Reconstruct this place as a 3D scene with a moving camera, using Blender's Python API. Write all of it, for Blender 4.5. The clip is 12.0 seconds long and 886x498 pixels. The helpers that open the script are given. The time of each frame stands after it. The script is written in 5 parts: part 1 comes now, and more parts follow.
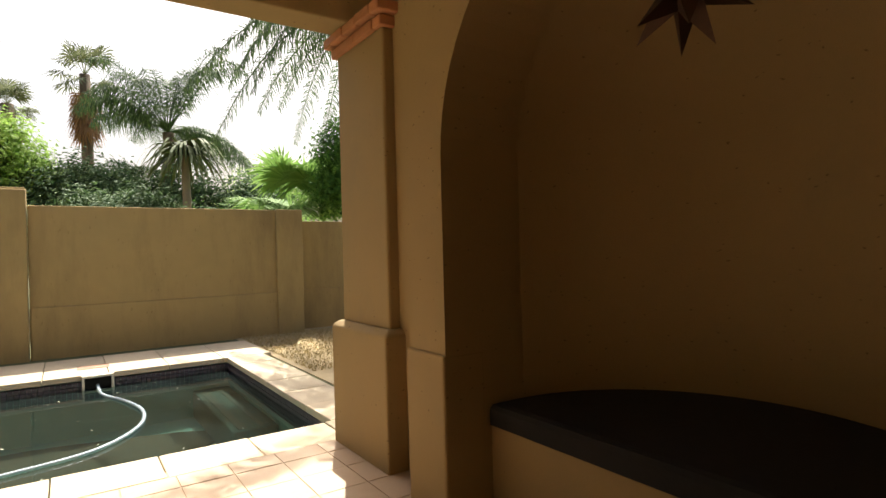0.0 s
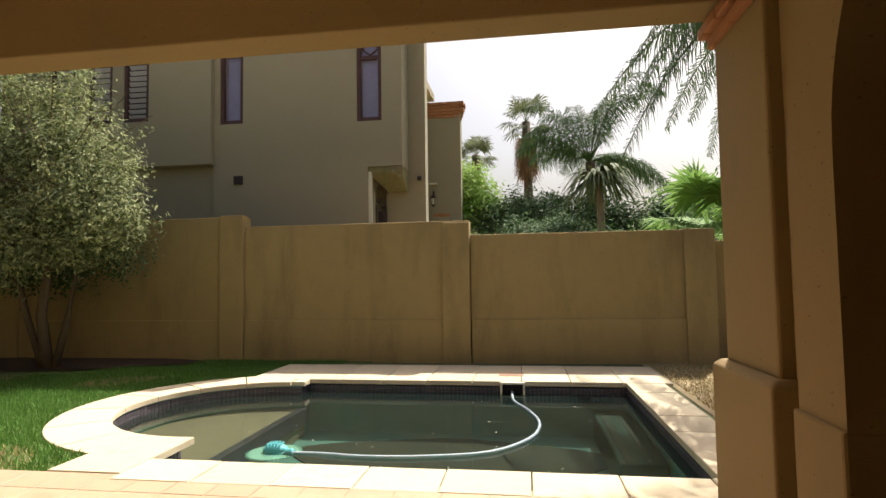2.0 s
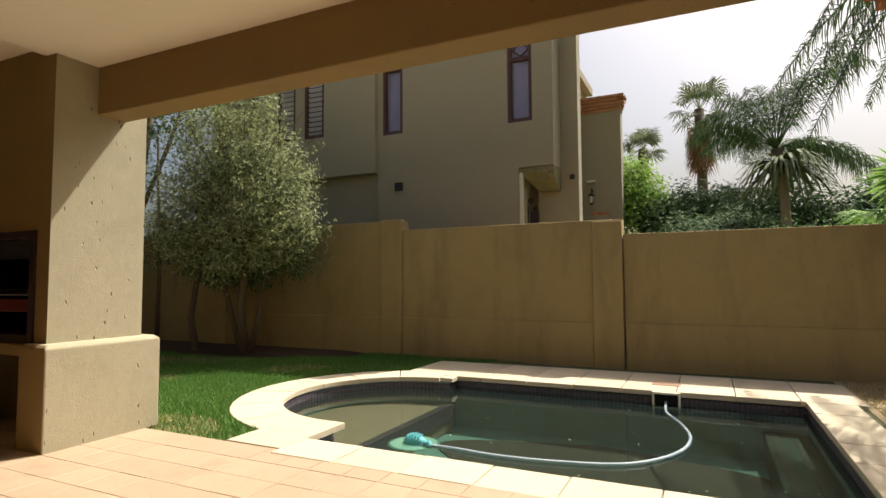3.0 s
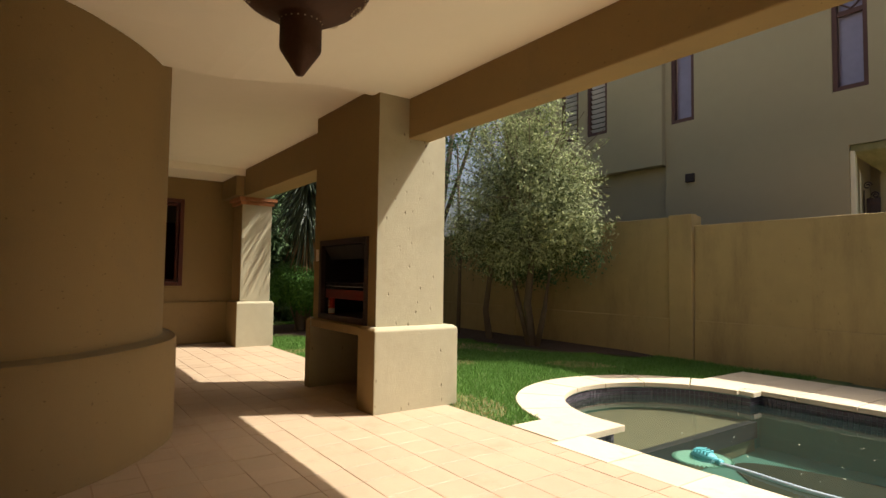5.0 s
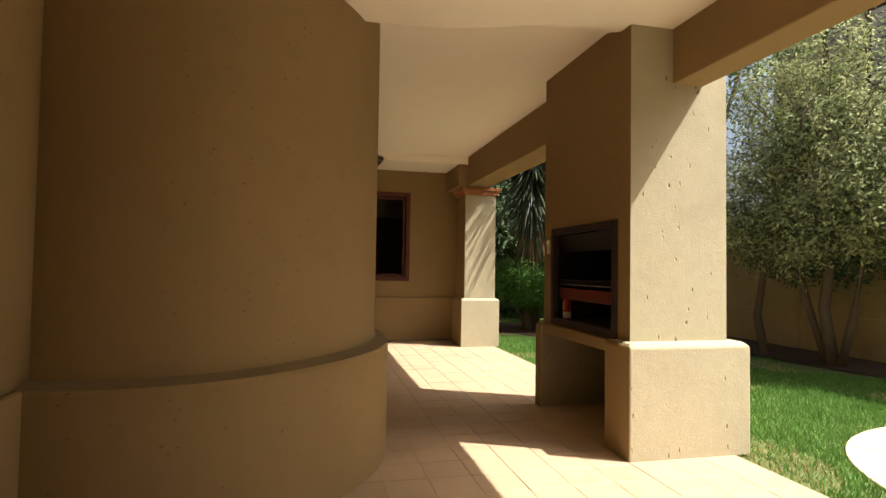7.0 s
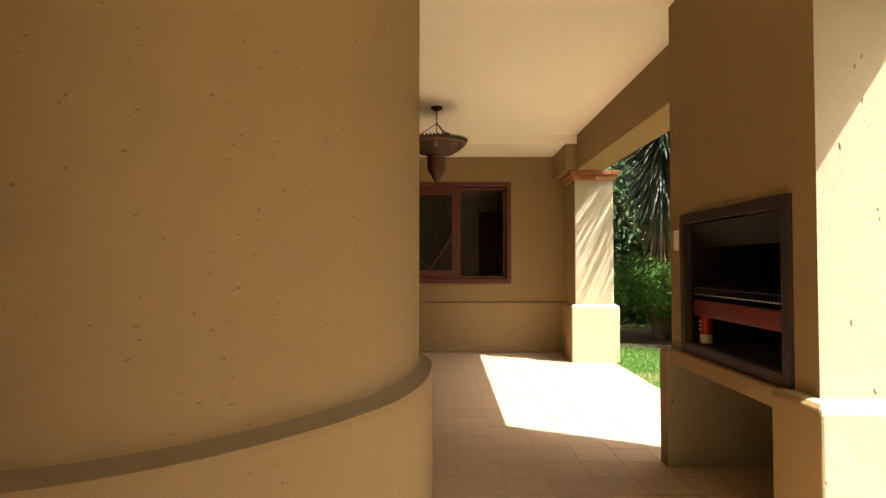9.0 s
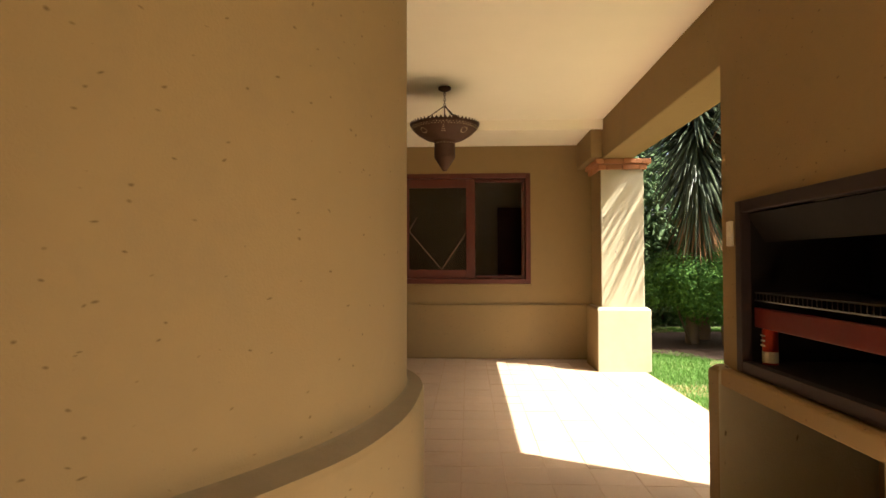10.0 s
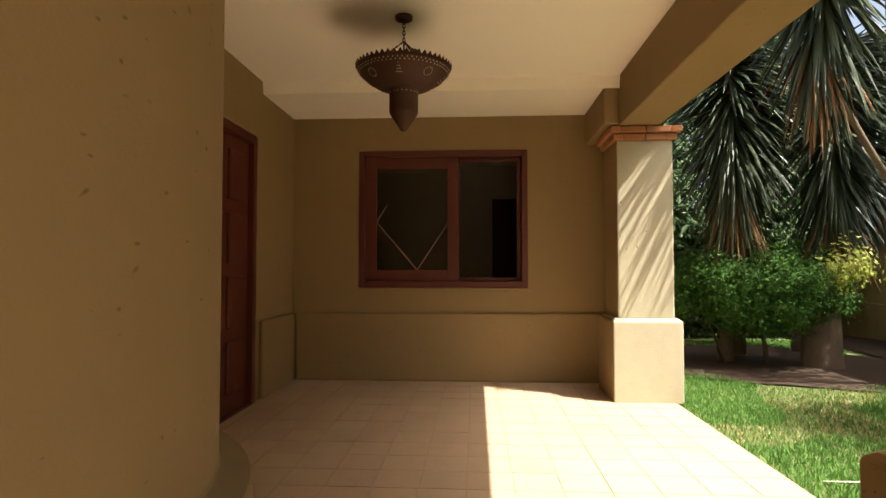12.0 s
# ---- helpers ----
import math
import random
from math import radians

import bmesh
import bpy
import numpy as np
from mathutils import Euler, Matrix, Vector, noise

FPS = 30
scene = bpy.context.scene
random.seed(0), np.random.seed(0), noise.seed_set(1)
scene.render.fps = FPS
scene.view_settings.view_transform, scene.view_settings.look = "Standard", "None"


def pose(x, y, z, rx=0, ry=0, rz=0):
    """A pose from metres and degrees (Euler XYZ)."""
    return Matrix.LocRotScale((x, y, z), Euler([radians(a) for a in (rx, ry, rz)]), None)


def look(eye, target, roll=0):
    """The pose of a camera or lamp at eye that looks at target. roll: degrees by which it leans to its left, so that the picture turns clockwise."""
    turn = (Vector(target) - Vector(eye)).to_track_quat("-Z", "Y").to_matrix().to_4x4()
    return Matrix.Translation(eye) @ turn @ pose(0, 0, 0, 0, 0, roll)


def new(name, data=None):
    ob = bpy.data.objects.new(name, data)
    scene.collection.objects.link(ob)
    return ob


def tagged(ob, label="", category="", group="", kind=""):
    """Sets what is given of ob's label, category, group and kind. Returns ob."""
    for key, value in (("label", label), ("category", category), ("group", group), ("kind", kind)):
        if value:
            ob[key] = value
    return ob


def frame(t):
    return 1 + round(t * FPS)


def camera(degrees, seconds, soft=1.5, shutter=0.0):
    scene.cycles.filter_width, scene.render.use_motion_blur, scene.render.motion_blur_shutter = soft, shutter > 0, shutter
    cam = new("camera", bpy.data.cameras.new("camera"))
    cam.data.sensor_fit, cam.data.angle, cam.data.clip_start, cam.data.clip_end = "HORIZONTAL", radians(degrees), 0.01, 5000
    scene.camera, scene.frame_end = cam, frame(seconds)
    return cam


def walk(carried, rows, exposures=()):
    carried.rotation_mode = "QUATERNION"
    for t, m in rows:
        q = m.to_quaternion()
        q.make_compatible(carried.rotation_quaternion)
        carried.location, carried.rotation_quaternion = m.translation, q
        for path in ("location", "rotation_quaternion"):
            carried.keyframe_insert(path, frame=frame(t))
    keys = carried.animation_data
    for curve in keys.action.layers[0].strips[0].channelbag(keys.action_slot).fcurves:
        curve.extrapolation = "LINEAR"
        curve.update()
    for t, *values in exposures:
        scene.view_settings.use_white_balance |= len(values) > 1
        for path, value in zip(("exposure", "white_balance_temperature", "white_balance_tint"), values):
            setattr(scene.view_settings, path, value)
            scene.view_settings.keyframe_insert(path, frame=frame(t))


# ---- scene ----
cam = camera(77.0, 12.0)
PATH = [
    (0, (0.467, 0.75, 1.245), (1.59, 2.405, 1.249), -1.5),
    (0.5, (0.539, 0.882, 1.222), (1.376, 2.698, 1.256), -1.3),
    (1, (0.63, 0.916, 1.216), (1.085, 2.862, 1.283), -1.3),
    (1.5, (0.762, 0.916, 1.221), (0.869, 2.91, 1.328), -1.1),
    (2, (0.904, 0.933, 1.247), (0.618, 2.909, 1.36), -0.8),
    (2.5, (1.037, 0.993, 1.268), (0.472, 2.909, 1.38), -0.5),
    (3, (1.202, 0.995, 1.255), (0.346, 2.799, 1.374), -0.3),
    (3.2, (1.249, 0.993, 1.253), (0.305, 2.751, 1.374), -0.1),
    (4.8, (1.444, 0.956, 1.297), (-0.117, 2.203, 1.393), 0.2),
    (5, (1.33, 0.98, 1.291), (-0.295, 2.142, 1.39), 0.8),
    (5.5, (1.1, 0.994, 1.279), (-0.652, 1.954, 1.376), 1.0),
    (6, (0.785, 1.099, 1.277), (-1.051, 1.889, 1.361), 1.1),
    (6.5, (0.458, 1.251, 1.314), (-1.44, 1.876, 1.388), 1.2),
    (7, (0.176, 1.396, 1.3), (-1.773, 1.84, 1.368), 0.9),
    (7.5, (-0.107, 1.618, 1.331), (-2.091, 1.86, 1.392), 0.7),
    (9.5, (-1.374, 2.083, 1.362), (-3.373, 2.031, 1.414), -0.1),
    (10, (-1.713, 2.156, 1.366), (-3.71, 2.062, 1.414), -0.1),
    (10.5, (-2.057, 2.245, 1.349), (-4.054, 2.151, 1.395), -0.1),
    (11, (-2.448, 2.337, 1.362), (-4.445, 2.237, 1.406), -0.1),
    (11.5, (-2.865, 2.401, 1.362), (-4.861, 2.279, 1.4), -0.1),
    (12, (-3.307, 2.437, 1.295), (-5.302, 2.32, 1.36), 0.0),
]
EXPOSURES = [(0, 1.25), (1.0, 1.05), (2.2, 0.68), (3, 0.55), (5, 0.72), (6.5, 1.05), (7.5, 1.4), (9.5, 2.14), (10.3, 2.12), (11, 1.86), (12, 1.65)]
walk(cam, [(t, look(eye, target, roll)) for t, eye, target, roll in PATH], EXPOSURES)

# ---- daylight ----
SUN = Vector((0.30, 0.632, 1.0)).normalized()
world = bpy.data.worlds.new("sky")
scene.world = world
world.use_nodes = True
wn = world.node_tree
wn.nodes.clear()
sky = wn.nodes.new("ShaderNodeTexSky")
sky.sky_type, sky.sun_disc = "NISHITA", False
sky.sun_elevation = math.asin(SUN.z)
sky.sun_rotation = math.atan2(SUN.x, SUN.y)
sky.dust_density, sky.air_density, sky.ozone_density = 8.0, 1.0, 1.0
back = wn.nodes.new("ShaderNodeBackground")
back.inputs["Strength"].default_value = 0.095
outw = wn.nodes.new("ShaderNodeOutputWorld")
wn.links.new(sky.outputs[0], back.inputs[0])
wn.links.new(back.outputs[0], outw.inputs[0])
sun = new("sun", bpy.data.lights.new("sun", "SUN"))
sun.data.energy, sun.data.angle, sun.data.color = 5.0, radians(0.5), (1.0, 0.965, 0.89)
sun.matrix_world = look(SUN * 30, (0, 0, 0))

# ---- materials ----
def nodes_of(name):
    m = bpy.data.materials.new(name)
    m.use_nodes = True
    n = m.node_tree.nodes
    return m, n, m.node_tree.links, n["Principled BSDF"]


def surface(name, base, rough=0.8, spread=0.12, big=0.7, small=14.0, grain=160.0, bump=0.15, stain=None, stain_at=(0.55, 0.75),
            stain_scale=1.3, metal=0.0, piece=0.0, pits=0.0, streak=False, spec=0.3, island=0.0, pit_size=(0.08, 0.17), pit_keep=0.26, pit_stretch=0.4):
    """A surface with colour that varies at two scales, fine relief, stains with a shape of their own and pits."""
    m, n, l, p = nodes_of(name)
    geo = n.new("ShaderNodeNewGeometry")
    pos = geo.outputs["Position"]

    def tex(scale, detail=4.0, source=pos, rough_=0.6):
        t = n.new("ShaderNodeTexNoise")
        t.inputs["Scale"].default_value, t.inputs["Detail"].default_value, t.inputs["Roughness"].default_value = scale, detail, rough_
        l.new(source, t.inputs["Vector"])
        return t.outputs["Fac"]

    def math_(op, a, b):
        q = n.new("ShaderNodeMath")
        q.operation = op
        for k, v in enumerate((a, b)):
            if isinstance(v, (int, float)):
                q.inputs[k].default_value = v
            else:
                l.new(v, q.inputs[k])
        return q.outputs[0]

    tone = math_("ADD", math_("MULTIPLY", math_("SUBTRACT", tex(big), 0.5), 2.2 * spread), math_("MULTIPLY", math_("SUBTRACT", tex(small), 0.5), 1.6 * spread))
    if piece:
        info = n.new("ShaderNodeObjectInfo")
        tone = math_("ADD", tone, math_("MULTIPLY", math_("SUBTRACT", info.outputs["Random"], 0.5), 2 * piece))
    if island:
        tone = math_("ADD", tone, math_("MULTIPLY", math_("SUBTRACT", geo.outputs["Random Per Island"], 0.5), 2 * island))
    factor = math_("ADD", tone, 1.0)
    col = n.new("ShaderNodeMix")
    col.data_type, col.blend_type = "RGBA", "MULTIPLY"
    col.inputs[0].default_value = 1.0
    col.inputs[6].default_value = (*base, 1)
    l.new(factor, col.inputs[7])
    out = col.outputs[2]
    if stain:
        src = pos
        if streak:
            mp = n.new("ShaderNodeMapping")
            mp.inputs["Scale"].default_value = (1.0, 1.0, 0.22)
            l.new(pos, mp.inputs["Vector"])
            src = mp.outputs[0]
        ramp = n.new("ShaderNodeMapRange")
        ramp.inputs[1].default_value, ramp.inputs[2].default_value = stain_at
        ramp.inputs[4].default_value = 0.8
        l.new(tex(stain_scale, 6.0, src, 0.7), ramp.inputs[0])
        mix = n.new("ShaderNodeMix")
        mix.data_type = "RGBA"
        l.new(ramp.outputs[0], mix.inputs[0])
        l.new(out, mix.inputs[6])
        mix.inputs[7].default_value = (*stain, 1)
        out = mix.outputs[2]
    height = math_("ADD", math_("MULTIPLY", tex(grain, 3.0), 0.35), math_("MULTIPLY", tex(small * 0.6, 4.0), 0.65))
    if pits:
        mp = n.new("ShaderNodeMapping")
        mp.inputs["Scale"].default_value = (1.0, 1.0, pit_stretch)
        wob = n.new("ShaderNodeTexNoise")
        wob.inputs["Scale"].default_value = 9.0
        l.new(pos, wob.inputs["Vector"])
        add = n.new("ShaderNodeVectorMath")
        add.operation = "MULTIPLY_ADD"
        add.inputs[1].default_value = (0.07, 0.07, 0.07)
        l.new(wob.outputs["Color"], add.inputs[0])
        l.new(pos, add.inputs[2])
        l.new(add.outputs[0], mp.inputs["Vector"])
        vor = n.new("ShaderNodeTexVoronoi")
        vor.inputs["Scale"].default_value = 15.0
        l.new(mp.outputs[0], vor.inputs["Vector"])
        sep = n.new("ShaderNodeSeparateColor")
        l.new(vor.outputs["Color"], sep.inputs[0])
        near = n.new("ShaderNodeMapRange")
        near.inputs[1].default_value, near.inputs[2].default_value = pit_size
        near.inputs[3].default_value, near.inputs[4].default_value = 1.0, 0.0
        l.new(vor.outputs["Distance"], near.inputs[0])
        keep = math_("MULTIPLY", math_("GREATER_THAN", math_("MULTIPLY", sep.outputs[0], tex(1.1, 2.0)), pit_keep), near.outputs[0])
        hole = math_("MULTIPLY", keep, pits)
        height = math_("SUBTRACT", height, math_("MULTIPLY", hole, 2.5))
        mix = n.new("ShaderNodeMix")
        mix.data_type, mix.blend_type = "RGBA", "MULTIPLY"
        l.new(math_("MULTIPLY", hole, 0.6), mix.inputs[0])
        l.new(out, mix.inputs[6])
        mix.inputs[7].default_value = (0.35, 0.3, 0.25, 1)
        out = mix.outputs[2]
    b = n.new("ShaderNodeBump")
    b.inputs["Strength"].default_value, b.inputs["Distance"].default_value = bump, 0.02
    l.new(height, b.inputs["Height"])
    l.new(b.outputs[0], p.inputs["Normal"])
    l.new(out, p.inputs["Base Color"])
    r = n.new("ShaderNodeMapRange")
    r.inputs[3].default_value, r.inputs[4].default_value = max(rough - 0.1, 0.03), min(rough + 0.1, 1)
    l.new(tex(small), r.inputs[0])
    l.new(r.outputs[0], p.inputs["Roughness"])
    p.inputs["Metallic"].default_value = metal
    p.inputs["Specular IOR Level"].default_value = spec
    return m


def leafy(name, base, other, through_=0.35, rough=0.7):
    """Leaves: two greens that vary leaf by leaf, with light coming through."""
    m, n, l, p = nodes_of(name)
    geo = n.new("ShaderNodeNewGeometry")
    mix = n.new("ShaderNodeMix")
    mix.data_type = "RGBA"
    l.new(geo.outputs["Random Per Island"], mix.inputs[0])
    mix.inputs[6].default_value, mix.inputs[7].default_value = (*base, 1), (*other, 1)
    l.new(mix.outputs[2], p.inputs["Base Color"])
    p.inputs["Roughness"].default_value = rough
    p.inputs["Specular IOR Level"].default_value = 0.22
    tr = n.new("ShaderNodeBsdfTranslucent")
    l.new(mix.outputs[2], tr.inputs["Color"])
    ms = n.new("ShaderNodeMixShader")
    ms.inputs[0].default_value = through_
    l.new(p.outputs[0], ms.inputs[1])
    l.new(tr.outputs[0], ms.inputs[2])
    l.new(ms.outputs[0], n["Material Output"].inputs["Surface"])
    return m


def see_through(name, tint, gloss_rough=0.02, ior=1.45, ripple=0.0, body=None, body_mix=0.0):
    """Glass or water: tinted clear sheet whose gloss follows Fresnel."""
    m, n, l, p = nodes_of(name)
    clear = n.new("ShaderNodeBsdfTransparent")
    clear.inputs[0].default_value = (*tint, 1)
    under = clear.outputs[0]
    if body:
        d = n.new("ShaderNodeBsdfDiffuse")
        d.inputs[0].default_value = (*body, 1)
        mb = n.new("ShaderNodeMixShader")
        mb.inputs[0].default_value = body_mix
        l.new(clear.outputs[0], mb.inputs[1])
        l.new(d.outputs[0], mb.inputs[2])
        under = mb.outputs[0]
    g = n.new("ShaderNodeBsdfGlossy")
    g.inputs["Roughness"].default_value = gloss_rough
    f = n.new("ShaderNodeFresnel")
    f.inputs[0].default_value = ior
    if ripple:
        geo = n.new("ShaderNodeNewGeometry")
        t = n.new("ShaderNodeTexNoise")
        t.inputs["Scale"].default_value, t.inputs["Detail"].default_value = 4.0, 3.0
        l.new(geo.outputs["Position"], t.inputs["Vector"])
        b = n.new("ShaderNodeBump")
        b.inputs["Strength"].default_value, b.inputs["Distance"].default_value = ripple, 0.02
        l.new(t.outputs["Fac"], b.inputs["Height"])
        l.new(b.outputs[0], g.inputs["Normal"])
    ms = n.new("ShaderNodeMixShader")
    l.new(f.outputs[0], ms.inputs[0])
    l.new(under, ms.inputs[1])
    l.new(g.outputs[0], ms.inputs[2])
    l.new(ms.outputs[0], n["Material Output"].inputs["Surface"])
    return m


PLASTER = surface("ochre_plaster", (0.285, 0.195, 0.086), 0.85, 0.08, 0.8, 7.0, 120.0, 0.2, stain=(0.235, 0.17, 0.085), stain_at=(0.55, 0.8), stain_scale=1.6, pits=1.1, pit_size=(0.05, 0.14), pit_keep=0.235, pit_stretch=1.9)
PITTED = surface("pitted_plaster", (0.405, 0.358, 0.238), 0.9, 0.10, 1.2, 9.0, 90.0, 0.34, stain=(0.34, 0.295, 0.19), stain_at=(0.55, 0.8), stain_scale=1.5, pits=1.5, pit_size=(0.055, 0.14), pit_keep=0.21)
DUSTY = surface("dusty_plaster_ledge", (0.235, 0.18, 0.10), 0.95, 0.15, 1.5, 14.0, 120.0, 0.3)
GARDEN_WALL = surface("weathered_garden_plaster", (0.385, 0.278, 0.12), 0.9, 0.12, 0.5, 5.0, 90.0, 0.3, stain=(0.20, 0.135, 0.065), stain_at=(0.48, 0.78), stain_scale=1.6, streak=True, pits=0.4)
NEIGHBOUR = surface("neighbour_plaster", (0.34, 0.29, 0.195), 0.9, 0.06, 0.4, 5.0, 60.0, 0.2, stain=(0.30, 0.25, 0.16), stain_at=(0.6, 0.9), stain_scale=0.6, streak=True)
CEILING = surface("cream_ceiling_paint", (0.92, 0.85, 0.71), 0.8, 0.03, 0.6, 4.0, 80.0, 0.08)
TILE = surface("terracotta_tile", (0.43, 0.312, 0.202), 0.55, 0.10, 1.2, 12.0, 200.0, 0.12, stain=(0.33, 0.215, 0.125), stain_at=(0.55, 0.8), stain_scale=2.2, piece=0.04, island=0.04, spec=0.4)
GROUT = surface("tan_grout", (0.415, 0.298, 0.19), 0.95, 0.15, 2.0, 20.0, 200.0, 0.3)
COPING = surface("sandstone_coping", (0.58, 0.485, 0.335), 0.85, 0.12, 1.5, 10.0, 140.0, 0.35, stain=(0.40, 0.31, 0.20), stain_at=(0.56, 0.8), stain_scale=3.0, piece=0.08)
BRICK = surface("orange_brick", (0.42, 0.185, 0.085), 0.85, 0.18, 3.0, 22.0, 150.0, 0.4, stain=(0.55, 0.36, 0.22), stain_at=(0.6, 0.8), stain_scale=9.0, piece=0.12, island=0.12)
MORTAR = surface("mortar", (0.42, 0.27, 0.16), 0.95, 0.15, 3.0, 20.0, 150.0, 0.3)
WOOD = surface("red_brown_hardwood", (0.10, 0.019, 0.011), 0.42, 0.25, 1.5, 26.0, 180.0, 0.12, spec=0.5)
STEEL = surface("blackened_steel", (0.055, 0.04, 0.04), 0.55, 0.25, 2.0, 20.0, 200.0, 0.15, metal=0.6, stain=(0.10, 0.045, 0.03), stain_at=(0.55, 0.75), stain_scale=6.0)
SOOT = surface("sooty_steel", (0.012, 0.010, 0.009), 0.8, 0.3, 2.0, 15.0, 120.0, 0.2)
RED = surface("red_painted_steel", (0.13, 0.014, 0.010), 0.5, 0.25, 3.0, 16.0, 150.0, 0.15, stain=(0.07, 0.03, 0.025), stain_at=(0.55, 0.75), stain_scale=8.0)
WIRE = surface("bright_grid_wire", (0.14, 0.13, 0.12), 0.4, 0.2, 4.0, 30.0, 200.0, 0.1, metal=1.0)
RUST = surface("rusted_punched_metal", (0.075, 0.036, 0.022), 0.6, 0.3, 5.0, 40.0, 250.0, 0.3, metal=0.35)
PALE = surface("pale_plastic", (0.72, 0.66, 0.52), 0.5, 0.04, 3.0, 20.0, 200.0, 0.04)
CUSHION = surface("black_cushion_cloth", (0.014, 0.012, 0.012), 0.9, 0.2, 3.0, 30.0, 400.0, 0.3)
POOL_TILE = surface("slate_blue_mosaic", (0.075, 0.062, 0.075), 0.4, 0.3, 3.0, 25.0, 200.0, 0.1, piece=0.25, island=0.25, spec=0.5)
POOL_SHELL = surface("pool_marbelite", (0.18, 0.36, 0.30), 0.8, 0.15, 0.8, 6.0, 90.0, 0.1, stain=(0.07, 0.10, 0.08), stain_at=(0.6, 0.85), stain_scale=0.6)
LEDGE = surface("silty_pool_ledge", (0.40, 0.31, 0.20), 0.85, 0.12, 1.0, 8.0, 90.0, 0.1)
HOSE = surface("grey_blue_hose", (0.40, 0.47, 0.50), 0.45, 0.06, 4.0, 40.0, 200.0, 0.1)
TEAL = surface("teal_rubber", (0.09, 0.36, 0.38), 0.55, 0.10, 3.0, 20.0, 150.0, 0.1)
SOIL = surface("dark_soil", (0.06, 0.037, 0.023), 0.95, 0.3, 1.0, 10.0, 80.0, 0.6)
LAWN_SOIL = surface("lawn_thatch", (0.095, 0.12, 0.035), 0.95, 0.25, 0.9, 12.0, 90.0, 0.5, stain=(0.27, 0.22, 0.10), stain_at=(0.58, 0.72), stain_scale=0.9)
FAR_GROUND = surface("far_ground", (0.12, 0.13, 0.06), 0.95, 0.25, 0.1, 1.0, 20.0, 0.3)
BARK = surface("grey_brown_bark", (0.16, 0.115, 0.075), 0.95, 0.25, 3.0, 20.0, 90.0, 0.6)
WHITE_PAINT = surface("pale_roller_blind", (0.44, 0.42, 0.46), 0.7, 0.03, 1.0, 8.0, 90.0, 0.05)
ROOM = surface("inner_room_paint", (0.52, 0.47, 0.36), 0.85, 0.04, 0.8, 6.0, 90.0, 0.05)
GLASS = see_through("window_glass", (0.93, 0.95, 0.93), 0.01, 1.5)
DULL_GLASS = see_through("dusty_window_glass", (0.55, 0.52, 0.46), 0.03, 1.5, body=(0.30, 0.27, 0.22), body_mix=0.05)
WATER = see_through("pool_water", (0.67, 0.75, 0.69), 0.015, 1.33, 0.06, body=(0.028, 0.042, 0.038), body_mix=0.25)
GRASS = leafy("lawn_blades", (0.075, 0.18, 0.03), (0.17, 0.31, 0.07), 0.3)
DRY_GRASS = leafy("dry_grass_blades", (0.38, 0.29, 0.13), (0.50, 0.40, 0.20), 0.2)
SILVER_LEAF = leafy("silver_green_leaves", (0.06, 0.08, 0.02), (0.56, 0.60, 0.30), 0.28)
SHRUB_LEAF = leafy("clipped_shrub_leaves", (0.04, 0.11, 0.02), (0.11, 0.235, 0.035), 0.25)
PALM_LEAF = leafy("grey_green_palm_leaflets", (0.035, 0.05, 0.028), (0.10, 0.125, 0.07), 0.15, 0.42)
DEAD_LEAF = leafy("dead_palm_leaflets", (0.22, 0.11, 0.045), (0.34, 0.19, 0.09), 0.25)
FAR_PALM = leafy("queen_palm_leaflets", (0.045, 0.08, 0.03), (0.13, 0.19, 0.07), 0.3, 0.5)
FAN_LEAF = leafy("fan_palm_leaves", (0.15, 0.28, 0.06), (0.28, 0.42, 0.12), 0.35)
FAN_DULL = leafy("tall_fan_palm_leaves", (0.10, 0.12, 0.055), (0.24, 0.26, 0.14), 0.25)
ALOE_LEAF = leafy("aloe_leaves", (0.09, 0.12, 0.05), (0.22, 0.25, 0.11), 0.2)
LIME_LEAF = leafy("lime_green_leaves", (0.22, 0.36, 0.06), (0.40, 0.55, 0.14), 0.4)
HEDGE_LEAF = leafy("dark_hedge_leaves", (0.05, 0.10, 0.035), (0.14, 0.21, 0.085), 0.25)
YELLOW_LEAF = leafy("yellow_green_leaves", (0.40, 0.45, 0.07), (0.55, 0.58, 0.16), 0.35)


# ---- building helpers ----
def mesh_of(bm, name):
    me = bpy.data.meshes.new(name)
    bm.to_mesh(me)
    bm.free()
    return me


def part(name, bm, material, parent=None, label="", smooth=False):
    """One bmesh as one mesh object, under a thing or a part."""
    me = mesh_of(bm, name)
    me.materials.append(material)
    if smooth:
        me.polygons.foreach_set("use_smooth", [True] * len(me.polygons))
    ob = new(name, me)
    if parent:
        ob.parent = parent
    if label:
        tagged(ob, label)
    return ob


def thing(name, label, category, group="", kind=""):
    return tagged(new(name), label, category, group, kind)


def block(x0, x1, y0, y1, z0, z1, bevel=0.0, bm=None, segments=2):
    own = bmesh.new()
    bmesh.ops.create_cube(own, size=1.0, matrix=Matrix.LocRotScale(((x0 + x1) / 2, (y0 + y1) / 2, (z0 + z1) / 2), None, (x1 - x0, y1 - y0, z1 - z0)))
    if bevel:
        bmesh.ops.bevel(own, geom=own.edges[:], offset=bevel, segments=segments, affect="EDGES", profile=0.5)
    if bm is None:
        return own
    join(bm, own)
    return bm


